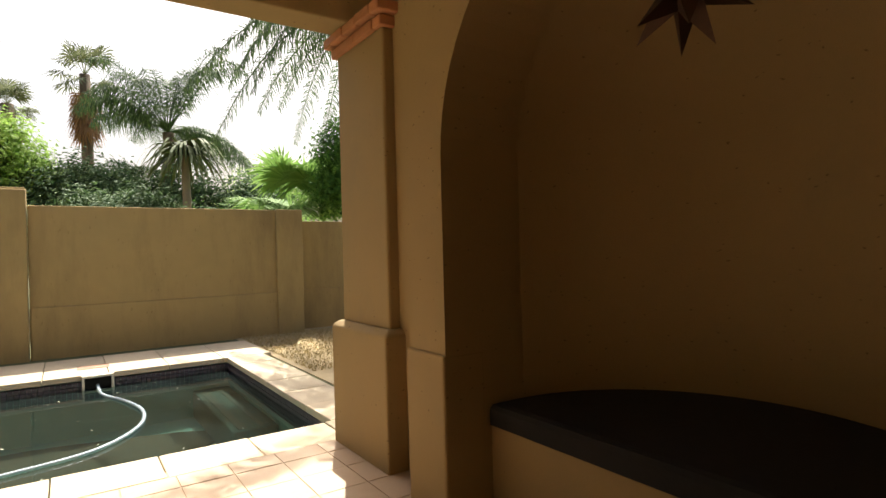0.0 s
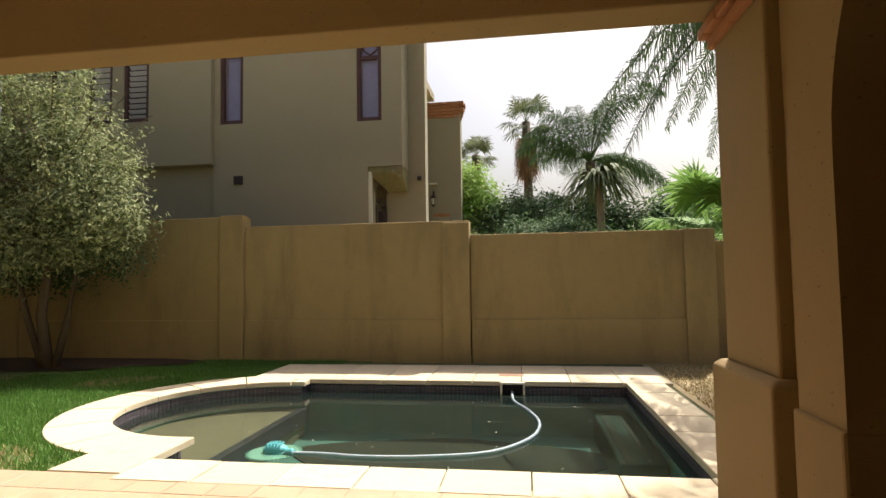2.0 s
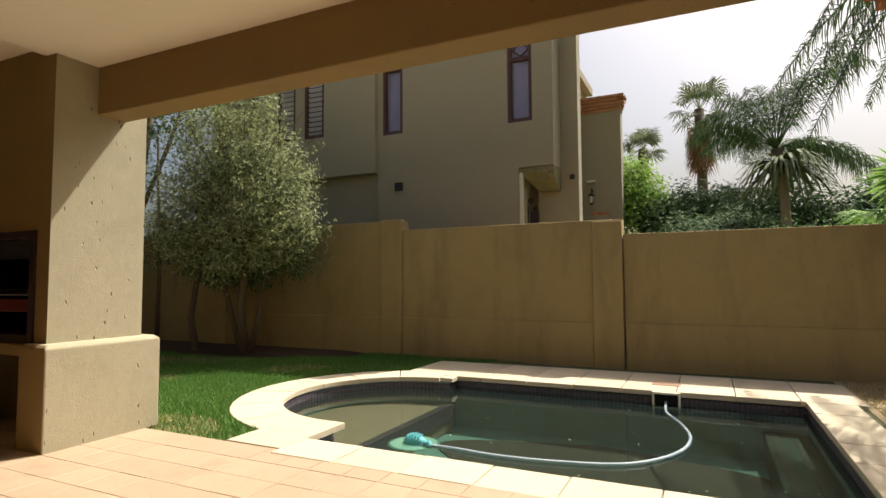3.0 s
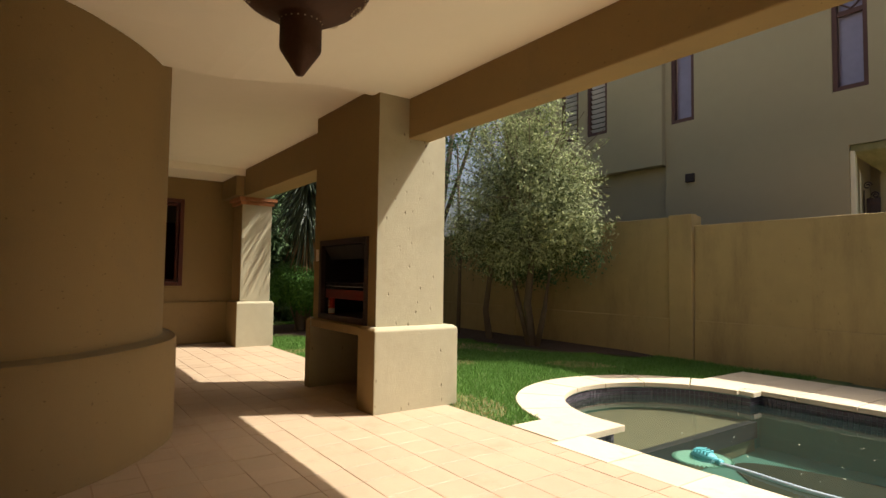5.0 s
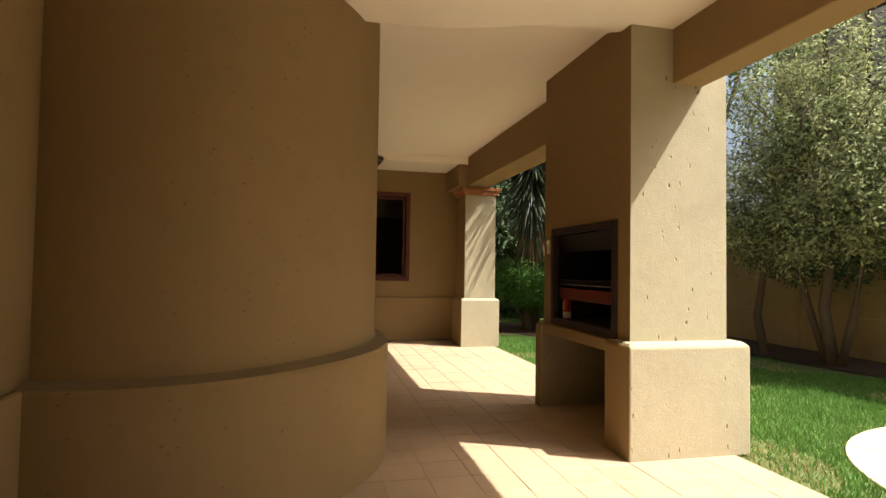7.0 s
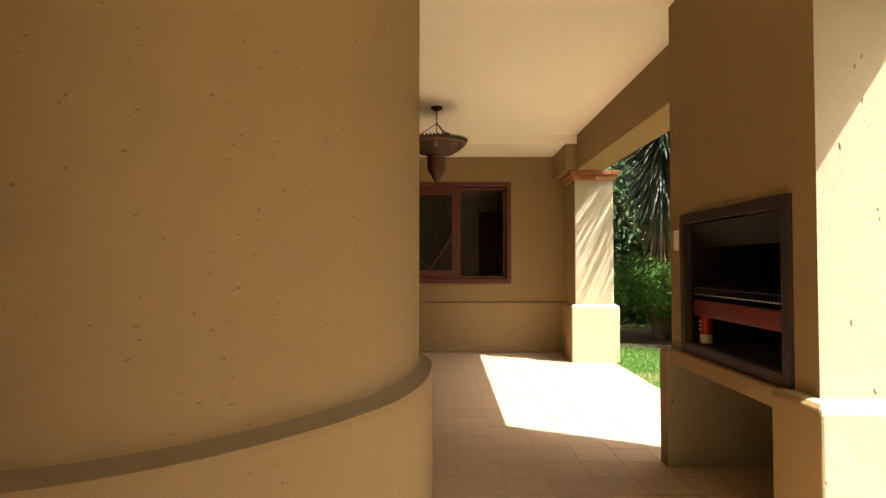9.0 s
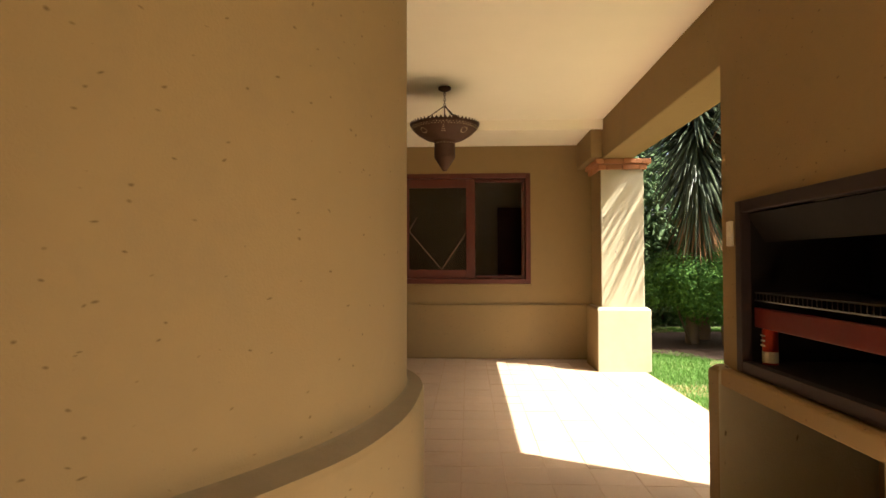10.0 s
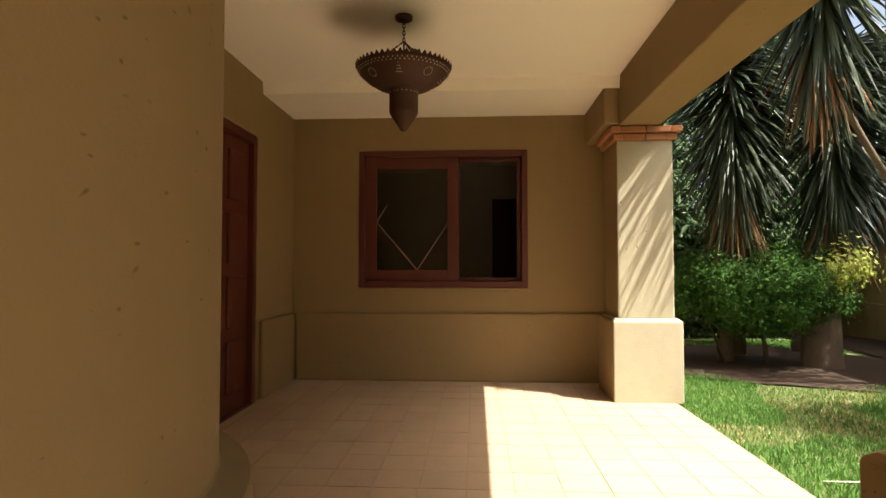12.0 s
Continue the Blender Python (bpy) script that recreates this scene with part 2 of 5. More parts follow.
def join(bm, other, m=None):
    """Adds other to bm, and frees it."""
    if m is not None:
        other.transform(m)
    me = bpy.data.meshes.new("joined")
    other.to_mesh(me)
    other.free()
    bm.from_mesh(me)
    bpy.data.meshes.remove(me)
    return bm


def turned(profile, steps=32, cx=0.0, cy=0.0, a0=0.0, a1=360.0, cap=False):
    """A profile of (radius, z) turned about an upright axis."""
    bm = bmesh.new()
    full = abs(a1 - a0 - 360) < 1e-6
    rings = []
    for r, z in profile:
        count = steps if full else steps + 1
        rings.append([bm.verts.new((cx + r * math.cos(radians(a0 + (a1 - a0) * k / steps)), cy + r * math.sin(radians(a0 + (a1 - a0) * k / steps)), z)) for k in range(count)])
    for lo, hi in zip(rings, rings[1:]):
        for k in range(steps):
            j = (k + 1) % len(lo)
            bm.faces.new((lo[k], lo[j], hi[j], hi[k]))
    if cap:
        bm.faces.new(rings[-1][:steps] if full else rings[-1])
        bm.faces.new(list(reversed(rings[0])))
    bmesh.ops.recalc_face_normals(bm, faces=bm.faces[:])
    return bm


def tube(points, radius, sides=8, bm=None, taper=1.0):
    """A round bar along points."""
    own = bm if bm is not None else bmesh.new()
    pts = [Vector(p) for p in points]
    rings = []
    for k, p in enumerate(pts):
        ahead = (pts[min(k + 1, len(pts) - 1)] - pts[max(k - 1, 0)]).normalized()
        side = ahead.orthogonal().normalized() if abs(ahead.z) > 0.95 else ahead.cross((0, 0, 1)).normalized()
        up = side.cross(ahead)
        r = radius * (1 + (taper - 1) * k / max(len(pts) - 1, 1))
        rings.append([own.verts.new(p + r * (math.cos(a) * side + math.sin(a) * up)) for a in (2 * math.pi * j / sides for j in range(sides))])
    for lo, hi in zip(rings, rings[1:]):
        for j in range(sides):
            own.faces.new((lo[j], lo[(j + 1) % sides], hi[(j + 1) % sides], hi[j]))
    own.faces.new(list(reversed(rings[0])))
    own.faces.new(rings[-1])
    return own


def prism(outline, z0, z1, bevel=0.0):
    """An upright prism over a plan outline."""
    bm = bmesh.new()
    lo = [bm.verts.new((x, y, z0)) for x, y in outline]
    hi = [bm.verts.new((x, y, z1)) for x, y in outline]
    bm.faces.new(list(reversed(lo)))
    bm.faces.new(hi)
    n = len(outline)
    for k in range(n):
        bm.faces.new((lo[k], lo[(k + 1) % n], hi[(k + 1) % n], hi[k]))
    bmesh.ops.recalc_face_normals(bm, faces=bm.faces[:])
    if bevel:
        top = [e for e in bm.edges if all(v.co.z > z1 - 1e-5 for v in e.verts)]
        bmesh.ops.bevel(bm, geom=top, offset=bevel, segments=2, affect="EDGES", profile=0.5)
    return bm


def setting(name, bm, material, label="", category="", smooth=False):
    return tagged(part(name, bm, material, None, "", smooth), label, category, "", "structure")

# ---- large structure ----
CEIL, LEDGE_Z = 3.075, 0.77
CEIL_MID, CEIL_WEST, WALL_TOP = 3.15, 3.03, 3.25
STEP_EAST, STEP_WEST = -3.72, -8.72
X_EAST, X_WEST, Y_EDGE = 1.87, -9.69, 4.36
POOL = (-1.9, 2.1, 4.645, 7.91)
BAY = (-1.95, 6.45)
R_IN, R_OUT = 1.25, 1.75
Y_WALL = 9.65

# ground: one sheet with the pool cut out of it
gm = bmesh.new()
xs = [-400, -60, -20, -13, POOL[0] - 1.75, POOL[1] + 0.02, 4.4, 20, 60, 400]
ys = [-400, -60, -8, POOL[2] - 0.02, POOL[3] + 0.02, 9.7, 30, 80, 400]
grid = [[gm.verts.new((x, y, -0.04)) for x in xs] for y in ys]
for j in range(len(ys) - 1):
    for i in range(len(xs) - 1):
        if not (xs[i] == POOL[0] - 1.75 and ys[j] == POOL[2] - 0.02):
            gm.faces.new((grid[j][i], grid[j][i + 1], grid[j + 1][i + 1], grid[j + 1][i]))
setting("ground", gm, FAR_GROUND, "earth ground around the house and gardens", "ground")

# patio slab under its tiles
setting("floor", block(X_WEST - 3.5, 2.9, -1.2, Y_EDGE - 0.01, -0.3, -0.004), GROUT, "covered patio floor of square terracotta tiles", "floor")

# house walls round the patio
def plinth_wall(name, x0, x1, y0, y1, face, label):
    """A plaster wall with a projecting plinth on the side named."""
    ob = setting(name, block(x0, x1, y0, y1, 0, WALL_TOP), PLASTER, label, "wall")
    d = 0.045
    ex = {"n": (x0, x1, y1 + 0.002, y1 + d), "e": (x1 + 0.002, x1 + d, y0, y1)}[face]
    bm = block(*ex, 0, LEDGE_Z, 0.018)
    part("plinth", bm, PLASTER, ob)
    return ob


# far west wall, in four pieces round the window opening
WIN = (1.085, 3.03, 1.06, 2.64)
bm = bmesh.new()
block(X_WEST - 0.25, X_WEST, -0.2, WIN[0], 0, WALL_TOP, 0, bm)
block(X_WEST - 0.25, X_WEST, WIN[1], 4.16, 0, WALL_TOP, 0, bm)
block(X_WEST - 0.25, X_WEST, WIN[0], WIN[1], 0, WIN[2], 0, bm)
block(X_WEST - 0.25, X_WEST, WIN[0], WIN[1], WIN[3], WALL_TOP, 0, bm)
west = setting("wall_west", bm, PLASTER, "ochre plastered wall with a sliding window", "wall")
part("plinth", block(X_WEST + 0.002, X_WEST + 0.045, 0.36, 3.9, 0, LEDGE_Z, 0.018), PLASTER, west)

# round tower: a plan curve a little fuller to the west
TOWER = (-4.12, 0.66)
SHAPE = [(-40, 1.62), (-20, 1.62), (0, 1.58), (12, 1.50), (23, 1.39), (37, 1.27), (60, 1.185), (81, 1.165), (92, 1.18), (100, 1.21), (106, 1.24), (116, 1.275), (135, 1.28), (170, 1.22), (200, 1.2)]


def tower_radius(a):
    return float(np.interp(a, [q[0] for q in SHAPE], [q[1] for q in SHAPE]))


def tower_mesh():
    bm = bmesh.new()
    prof = [(0.14, 0.0), (0.14, LEDGE_Z - 0.02), (0.128, LEDGE_Z), (0.02, LEDGE_Z + 0.014), (0.006, LEDGE_Z + 0.02), (0.0, LEDGE_Z + 0.035), (0.0, WALL_TOP)]
    angles = np.arange(-40, 201, 2.0)
    smooth_r = [np.mean([tower_radius(a + d) for d in (-12, -8, -4, 0, 4, 8, 12)]) for a in angles]
    proud = [float(np.interp(a, [60, 95], [1.0, 0.6])) for a in angles]
    rings = [[bm.verts.new((TOWER[0] + (r + o * f) * math.cos(radians(a)), TOWER[1] + (r + o * f) * math.sin(radians(a)), z)) for a, r, f in zip(angles, smooth_r, proud)] for o, z in prof]
    for lo, hi in zip(rings, rings[1:]):
        for k in range(len(angles) - 1):
            bm.faces.new((lo[k], lo[k + 1], hi[k + 1], hi[k]))
    bmesh.ops.recalc_face_normals(bm, faces=bm.faces[:])
    return bm


tower = setting("wall_round_tower", tower_mesh(), PLASTER, "curved ochre plaster wall of a round tower with plinth", "wall", False)
tower.data.materials.append(DUSTY)
for poly in tower.data.polygons:
    poly.use_smooth = abs(poly.normal.z) < 0.05
    poly.material_index = 1 if poly.normal.z > 0.6 else 0

# south wall with a door opening
DOOR = (-8.57, -7.45, 2.56)
bm = bmesh.new()
block(X_WEST, DOOR[0], 0.06, 0.313, 0, WALL_TOP, 0, bm)
block(DOOR[1], -4.4, 0.06, 0.313, 0, WALL_TOP, 0, bm)
block(DOOR[0], DOOR[1], 0.06, 0.313, DOOR[2], WALL_TOP, 0, bm)
south = setting("wall_south", bm, PLASTER, "ochre plastered house wall beside a panelled door", "wall")
part("plinth", block(X_WEST + 0.05, DOOR[0] - 0.1, 0.315, 0.358, 0, LEDGE_Z, 0.018), PLASTER, south)
setting("wall_behind_door", block(-9.0, -7.0, -0.25, -0.15, 0, 2.9), ROOM, "plain wall behind the door", "wall")

plinth_wall("wall_south_east", -3.4, -0.55, -0.1, 0.2, "n", "short straight ochre plaster wall beside the tower")
plinth_wall("wall_back", -0.55, X_EAST, -0.35, -0.1, "n", "plain ochre plaster wall behind the path")
setting("wall_return", block(-0.8, -0.55, -0.35, -0.1, 0, WALL_TOP), PLASTER, "plain return of the house wall", "wall")

# east end: an arched niche with a round back
NICHE_Y, ARCH_Z = 1.9, 1.65


def arch_ring(x0, x1, r_in, r_out, z_spring, steps=28):
    """An upright slab in the shape of an arch, open below."""
    bm = bmesh.new()
    inner, outer = [(NICHE_Y + r_in, 0.0)], [(NICHE_Y + r_out, 0.0)]
    for k in range(steps + 1):
        a = math.pi * k / steps
        inner.append((NICHE_Y + r_in * math.cos(a), z_spring + r_in * math.sin(a)))
        outer.append((NICHE_Y + r_out * math.cos(a), z_spring + r_out * math.sin(a)))
    inner.append((NICHE_Y - r_in, 0.0))
    outer.append((NICHE_Y - r_out, 0.0))
    rows = [[bm.verts.new((x, y, z)) for y, z in line] for x, line in ((x0, inner), (x0, outer), (x1, outer), (x1, inner))]
    for a, b in ((0, 1), (1, 2), (2, 3), (3, 0)):
        for k in range(len(inner) - 1):
            bm.faces.new((rows[a][k], rows[a][k + 1], rows[b][k + 1], rows[b][k]))
    bmesh.ops.recalc_face_normals(bm, faces=bm.faces[:])
    return bm


arch = setting("wall_niche_arch", arch_ring(X_EAST, 2.1, 0.92, 1.22, ARCH_Z), PLASTER, "ochre plaster arch framing a seating niche", "wall")
part("plinth", block(X_EAST - 0.014, 2.09, NICHE_Y + 0.918, NICHE_Y + 1.245, 0, LEDGE_Z, 0.012), PLASTER, arch)
# wall behind the arch ring with the same opening, square outside
bm = arch_ring(2.1, 2.35, 0.92, 0.99, ARCH_Z)
nb = bmesh.new()
steps = 28
pts = [(NICHE_Y + 0.95, 0.0)] + [(NICHE_Y + 0.95 * math.cos(math.pi * k / steps), ARCH_Z + 0.95 * math.sin(math.pi * k / steps)) for k in range(steps + 1)] + [(NICHE_Y - 0.95, 0.0)]
box_ = [(3.6, 0.0)] + [(3.6 if k < steps / 3 else (-0.35 if k > 2 * steps / 3 else 3.6 - 3.95 * (k - steps / 3) / (steps / 3)), min(WALL_TOP, 0.0 + WALL_TOP * min(1, (k + 1) / (steps / 3)) if k < steps / 3 else (WALL_TOP if k <= 2 * steps / 3 else WALL_TOP * max(0.0, (steps - k + 1) / (steps / 3))))) for k in range(steps + 1)] + [(-0.35, 0.0)]
a_ = [nb.verts.new((2.13, y, z)) for y, z in pts]
b_ = [nb.verts.new((2.13, y, z)) for y, z in box_]
for k in range(len(pts) - 1):
    nb.faces.new((a_[k], a_[k + 1], b_[k + 1], b_[k]))
bmesh.ops.solidify(nb, geom=nb.faces[:], thickness=-0.2)
join(bm, nb)
setting("wall_east", bm, PLASTER, "ochre plaster end wall of the patio around the niche", "wall")
# round back and half dome of the niche
prof = [(0.93, 0.0), (0.93, ARCH_Z)] + [(0.93 * math.cos(radians(a)), ARCH_Z + 0.93 * math.sin(radians(a))) for a in range(10, 91, 10)]
setting("wall_niche_back", turned(prof, 40, 2.2, NICHE_Y, -92, 92), PLASTER, "curved shaded plaster back of the niche", "wall", True)
setting("wall_east_return", block(2.06, 2.4, 3.0, 3.62, 0, WALL_TOP), PLASTER, "shaded plaster wall between arch and column", "wall")
setting("wall_east_outside", block(3.15, 3.35, -0.35, 3.6, 0, WALL_TOP), PLASTER, "outer wall behind the niche", "wall")

# ceiling, roof and beams
# the middle bay of the ceiling lies a little higher than its two neighbours
def ease(t):
    t = min(max(t, 0.0), 1.0)
    return t * t * (3 - 2 * t)


def ceiling_height(x, y):
    """East bay dips towards the tower; the middle bay is level and higher; the west end is low."""
    if x < STEP_WEST:
        return CEIL_WEST
    east = CEIL - 0.15 * ease((3.3 - y) / 1.3) * ease((-1.9 - x) / 0.9)
    return east + (CEIL_MID - east) * ease((STEP_EAST + 0.24 - x) / 0.27)


cuts_x = [X_WEST - 3.6, STEP_WEST - 0.01, STEP_WEST + 0.012, -6.0, STEP_EAST - 0.03] + [STEP_EAST + 0.27 * k / 7 - 0.03 for k in range(1, 8)] + [-3.3, -3.1, -2.9, -2.7, -2.5, -2.3, -2.1, -1.9, 3.4]
cuts_y = [-6.0, 1.0, 2.0, 2.2, 2.4, 2.6, 2.8, 3.0, 3.3, 4.15]
bm = bmesh.new()
sheet = [[bm.verts.new((x, y, ceiling_height(x, y))) for x in cuts_x] for y in cuts_y]
roof = [[bm.verts.new((x, y, 3.6)) for x in cuts_x] for y in cuts_y]
for j in range(len(cuts_y) - 1):
    for i in range(len(cuts_x) - 1):
        for rows in (sheet, roof):
            bm.faces.new((rows[j][i], rows[j][i + 1], rows[j + 1][i + 1], rows[j + 1][i]))
for line_lo, line_hi in ((sheet[0], roof[0]), (sheet[-1], roof[-1]), ([r[0] for r in sheet], [r[0] for r in roof]), ([r[-1] for r in sheet], [r[-1] for r in roof])):
    for k in range(len(line_lo) - 1):
        bm.faces.new((line_lo[k], line_lo[k + 1], line_hi[k + 1], line_hi[k]))
bmesh.ops.recalc_face_normals(bm, faces=bm.faces[:])
setting("ceiling", bm, CEILING, "smooth cream painted patio ceiling with a raised middle bay", "ceiling")
setting("roof_beam_east", block(-3.4, 2.62, 3.91, 4.163, 2.67, CEIL + 0.3, 0.012), PLASTER, "long ochre plastered beam along the patio edge", "beam")
setting("roof_beam_west", block(X_WEST + 0.002, -4.9, 3.83, 4.22, 2.67, CEIL + 0.3, 0.012), PLASTER, "deep ochre plastered beam beyond the chimney", "beam")
bm = block(X_WEST - 3.5, X_WEST - 0.25, 4.0, 4.16, 0, WALL_TOP, 0)
setting("wall_north_room", bm, PLASTER, "ochre outer wall of the room behind the window", "wall")
setting("wall_roof_edge", block(X_WEST - 3.6, 3.4, 4.225, 4.25, CEIL + 0.02, CEIL + 0.6), PLASTER, "plain plaster fascia above the beam", "wall")

# room behind the window
bm = bmesh.new()
block(X_WEST - 3.3, X_WEST - 3.15, 0.0, 4.0, 0, 3.2, 0, bm)
block(X_WEST - 3.3, X_WEST - 0.26, -0.15, 0.0, 0, 3.2, 0, bm)
setting("wall_inner_room", bm, ROOM, "pale inner walls of the dark room", "wall")
setting("door_inner", block(X_WEST - 3.145, X_WEST - 3.10, 2.72, 3.55, 0, 2.45, 0.006), WOOD, "dark wooden inner door seen through the window", "door")


# ---- columns and braai ----
def wall_with_holes(x0, x1, z0, z1, y0, y1, holes):
    """A wall slab with rectangular openings (x0, x1, z0, z1)."""
    bm = bmesh.new()
    xs_ = sorted({x0, x1, *[h[0] for h in holes], *[h[1] for h in holes]})
    zs_ = sorted({z0, z1, *[h[2] for h in holes], *[h[3] for h in holes]})
    for a, b in zip(xs_, xs_[1:]):
        for c, d in zip(zs_, zs_[1:]):
            if not any(h[0] <= a and b <= h[1] and h[2] <= c and d <= h[3] for h in holes):
                block(a, b, y0, y1, c, d, 0, bm)
    bmesh.ops.remove_doubles(bm, verts=bm.verts[:], dist=1e-4)
    return bm


def brick_cap(parent, x0, x1, y0, y1, z0, z1, out=0.07):
    """Two courses of brick that step outwards, each brick its own piece."""
    part("cap_core", block(x0 + 0.01, x1 - 0.01, y0 + 0.01, y1 - 0.01, z0 - 0.02, z1 - 0.002), MORTAR, parent)
    h = (z1 - z0) / 2
    for course in range(2):
        o = out * (0.45 + 0.55 * course)
        za = z0 + course * h
        X0, X1, Y0, Y1 = x0 - o, x1 + o, y0 - o, y1 + o
        for axis in (0, 1):
            lo, hi = (X0, X1) if axis == 0 else (Y0 + 0.1, Y1 - 0.1)
            n = max(2, round((hi - lo) / 0.2))
            for k in range(n):
                a, b = lo + (hi - lo) * k / n + 0.004, lo + (hi - lo) * (k + 1) / n - 0.004
                j = random.uniform(-0.006, 0.006)
                for side in (0, 1):
                    if axis == 0:
                        c = (Y0 + j, Y0 + 0.1) if side == 0 else (Y1 - 0.1, Y1 + j)
                        bb = block(a, b, c[0], c[1], za + 0.004, za + h - 0.004, 0.006, None, 1)
                    else:
                        c = (X0 + j, X0 + 0.1) if side == 0 else (X1 - 0.1, X1 + j)
                        bb = block(c[0], c[1], a, b, za + 0.004, za + h - 0.004, 0.006, None, 1)
                    part("brick", bb, BRICK, parent)


def plinth_block(x0, x1, y0, y1, top, inset=0.05):
    """A plinth whose upper edge slopes in to the shaft."""
    bm = block(x0, x1, y0, y1, 0, top)
    f = [q for q in bm.faces if q.normal.z > 0.9][0]
    ring = bmesh.ops.inset_region(bm, faces=[f], thickness=inset, depth=0.0)
    bmesh.ops.translate(bm, verts=f.verts[:], vec=(0, 0, 0.03))
    edges = [e for e in bm.edges if abs(e.verts[0].co.z - top) < 0.05 or abs(e.verts[0].co.z - e.verts[1].co.z) > 0.3]
    bmesh.ops.bevel(bm, geom=edges, offset=0.012, segments=2, affect="EDGES", profile=0.5)
    return bm


def shade_house_side(ob):
    """House-facing faces get smooth ochre plaster, darker as painted shade; other sides keep their material."""
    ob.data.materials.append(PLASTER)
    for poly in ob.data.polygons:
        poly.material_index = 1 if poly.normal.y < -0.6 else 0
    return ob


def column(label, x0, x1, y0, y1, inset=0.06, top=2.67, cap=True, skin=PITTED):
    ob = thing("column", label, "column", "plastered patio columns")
    shade_house_side(part("plinth", plinth_block(x0, x1, y0, y1, LEDGE_Z), skin, ob))
    shade_house_side(part("shaft", block(x0 + inset, x1 - inset, y0 + inset, y1 - inset, LEDGE_Z + 0.02, top - (0.13 if cap else -0.3), 0.015), skin, ob))
    if cap:
        brick_cap(ob, x0 + inset, x1 - inset, y0 + inset, y1 - inset, top - 0.14, top - 0.003)
    return ob


# east column stands in shade, so its skin is the darker plaster
column("square ochre plaster column with plinth and brick capital", 1.93, 2.66, 3.5, 4.25, skin=PLASTER)
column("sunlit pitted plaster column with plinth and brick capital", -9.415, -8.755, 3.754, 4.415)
setting("beam_end", block(X_WEST + 0.003, -8.74, 3.68, 3.825, 2.68, WALL_TOP, 0.01), PLASTER, "widened plaster beam end over the column", "beam")

# braai chimney block
BB = (-4.895, -3.38, 3.57, 4.36)
FR = (-4.70, -3.545, 0.80, 1.68)
braai = thing("built_in_barbecue", "plastered chimney block with built-in steel barbecue", "barbecue")
bm = wall_with_holes(BB[0], BB[1], LEDGE_Z + 0.02, WALL_TOP, BB[2], BB[3] - 0.12, [FR])
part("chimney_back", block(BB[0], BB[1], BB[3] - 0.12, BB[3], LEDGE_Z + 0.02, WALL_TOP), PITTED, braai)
# shade on the chimney's house side is put in as darker plaster
shade_house_side(part("chimney_body", bm, PITTED, braai))
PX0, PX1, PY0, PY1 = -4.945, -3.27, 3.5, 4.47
shade_house_side(part("plinth_side", plinth_block(-3.61, PX1, PY0, PY1, LEDGE_Z), PITTED, braai))
shade_house_side(part("plinth_side", plinth_block(PX0, -4.81, PY0, PY1, LEDGE_Z), PITTED, braai))
part("plinth_back", block(-4.81, -3.61, PY1 - 0.14, PY1 - 0.01, 0, LEDGE_Z), PLASTER, braai)
part("hearth_slab", block(-4.81, -3.61, PY0 + 0.012, PY1 - 0.15, LEDGE_Z - 0.07, LEDGE_Z + 0.018, 0.01), PLASTER, braai)

# ---- pool ----
def bay_arc(r, a0=92, a1=268, steps=24):
    return [(BAY[0] + r * math.cos(radians(a0 + (a1 - a0) * k / steps)), BAY[1] + r * math.sin(radians(a0 + (a1 - a0) * k / steps))) for k in range(steps + 1)]


WATER_Z = -0.152
pool = thing("swimming_pool", "green-watered swimming pool with dark mosaic waterline and rounded bay", "swimming pool", "", "structure")
outline = [(POOL[1], POOL[2]), (POOL[1], POOL[3]), (POOL[0], POOL[3]), (POOL[0], BAY[1] + R_IN)] + bay_arc(R_IN) + [(POOL[0], BAY[1] - R_IN), (POOL[0], POOL[2])]
# shell: floor and walls with the pool's outline
def shell(z0, z1, line, floor_z=None):
    bm = bmesh.new()
    lo = [bm.verts.new((x, y, z0)) for x, y in line]
    hi = [bm.verts.new((x, y, z1)) for x, y in line]
    n = len(line)
    for k in range(n):
        bm.faces.new((lo[k], lo[(k + 1) % n], hi[(k + 1) % n], hi[k]))
    if floor_z is not None:
        bm.faces.new(lo)
    bmesh.ops.recalc_face_normals(bm, faces=bm.faces[:])
    bmesh.ops.reverse_faces(bm, faces=bm.faces[:])
    return bm


part("shell", shell(-0.66, -0.05, [(x * 1.0, y) for x, y in outline], True), POOL_SHELL, pool)
part("bay_ledge", prism([(POOL[0] + 0.05, BAY[1] + R_IN - 0.02)] + bay_arc(R_IN - 0.004) + [(POOL[0] + 0.05, BAY[1] - R_IN + 0.02)], -0.65, -0.33, 0.02), LEDGE, pool)
part("ledge_edge_tiles", block(POOL[0] + 0.051, POOL[0] + 0.075, BAY[1] - R_IN, BAY[1] + R_IN, -0.5, -0.32), POOL_TILE, pool)
STRIP = surface("worn_ledge_edge", (0.08, 0.085, 0.065), 0.85, 0.2)
part("ledge_edge_top", block(POOL[0] - 0.03, POOL[0] + 0.075, BAY[1] - R_IN + 0.02, BAY[1] + R_IN - 0.02, -0.335, -0.322, 0.004), POOL_TILE, pool, "dark mosaic nosing along the ledge")
# dark sheet with a wavy outline over the far part of the pool floor
patch_outline = [(0.05 + (1.65 + 0.16 * math.sin(3 * a) + 0.08 * math.sin(7 * a)) * math.cos(a), 6.8 + (0.92 + 0.1 * math.cos(2 * a) + 0.06 * math.sin(5 * a)) * math.sin(a)) for a in [2 * math.pi * k / 60 for k in range(60)]]
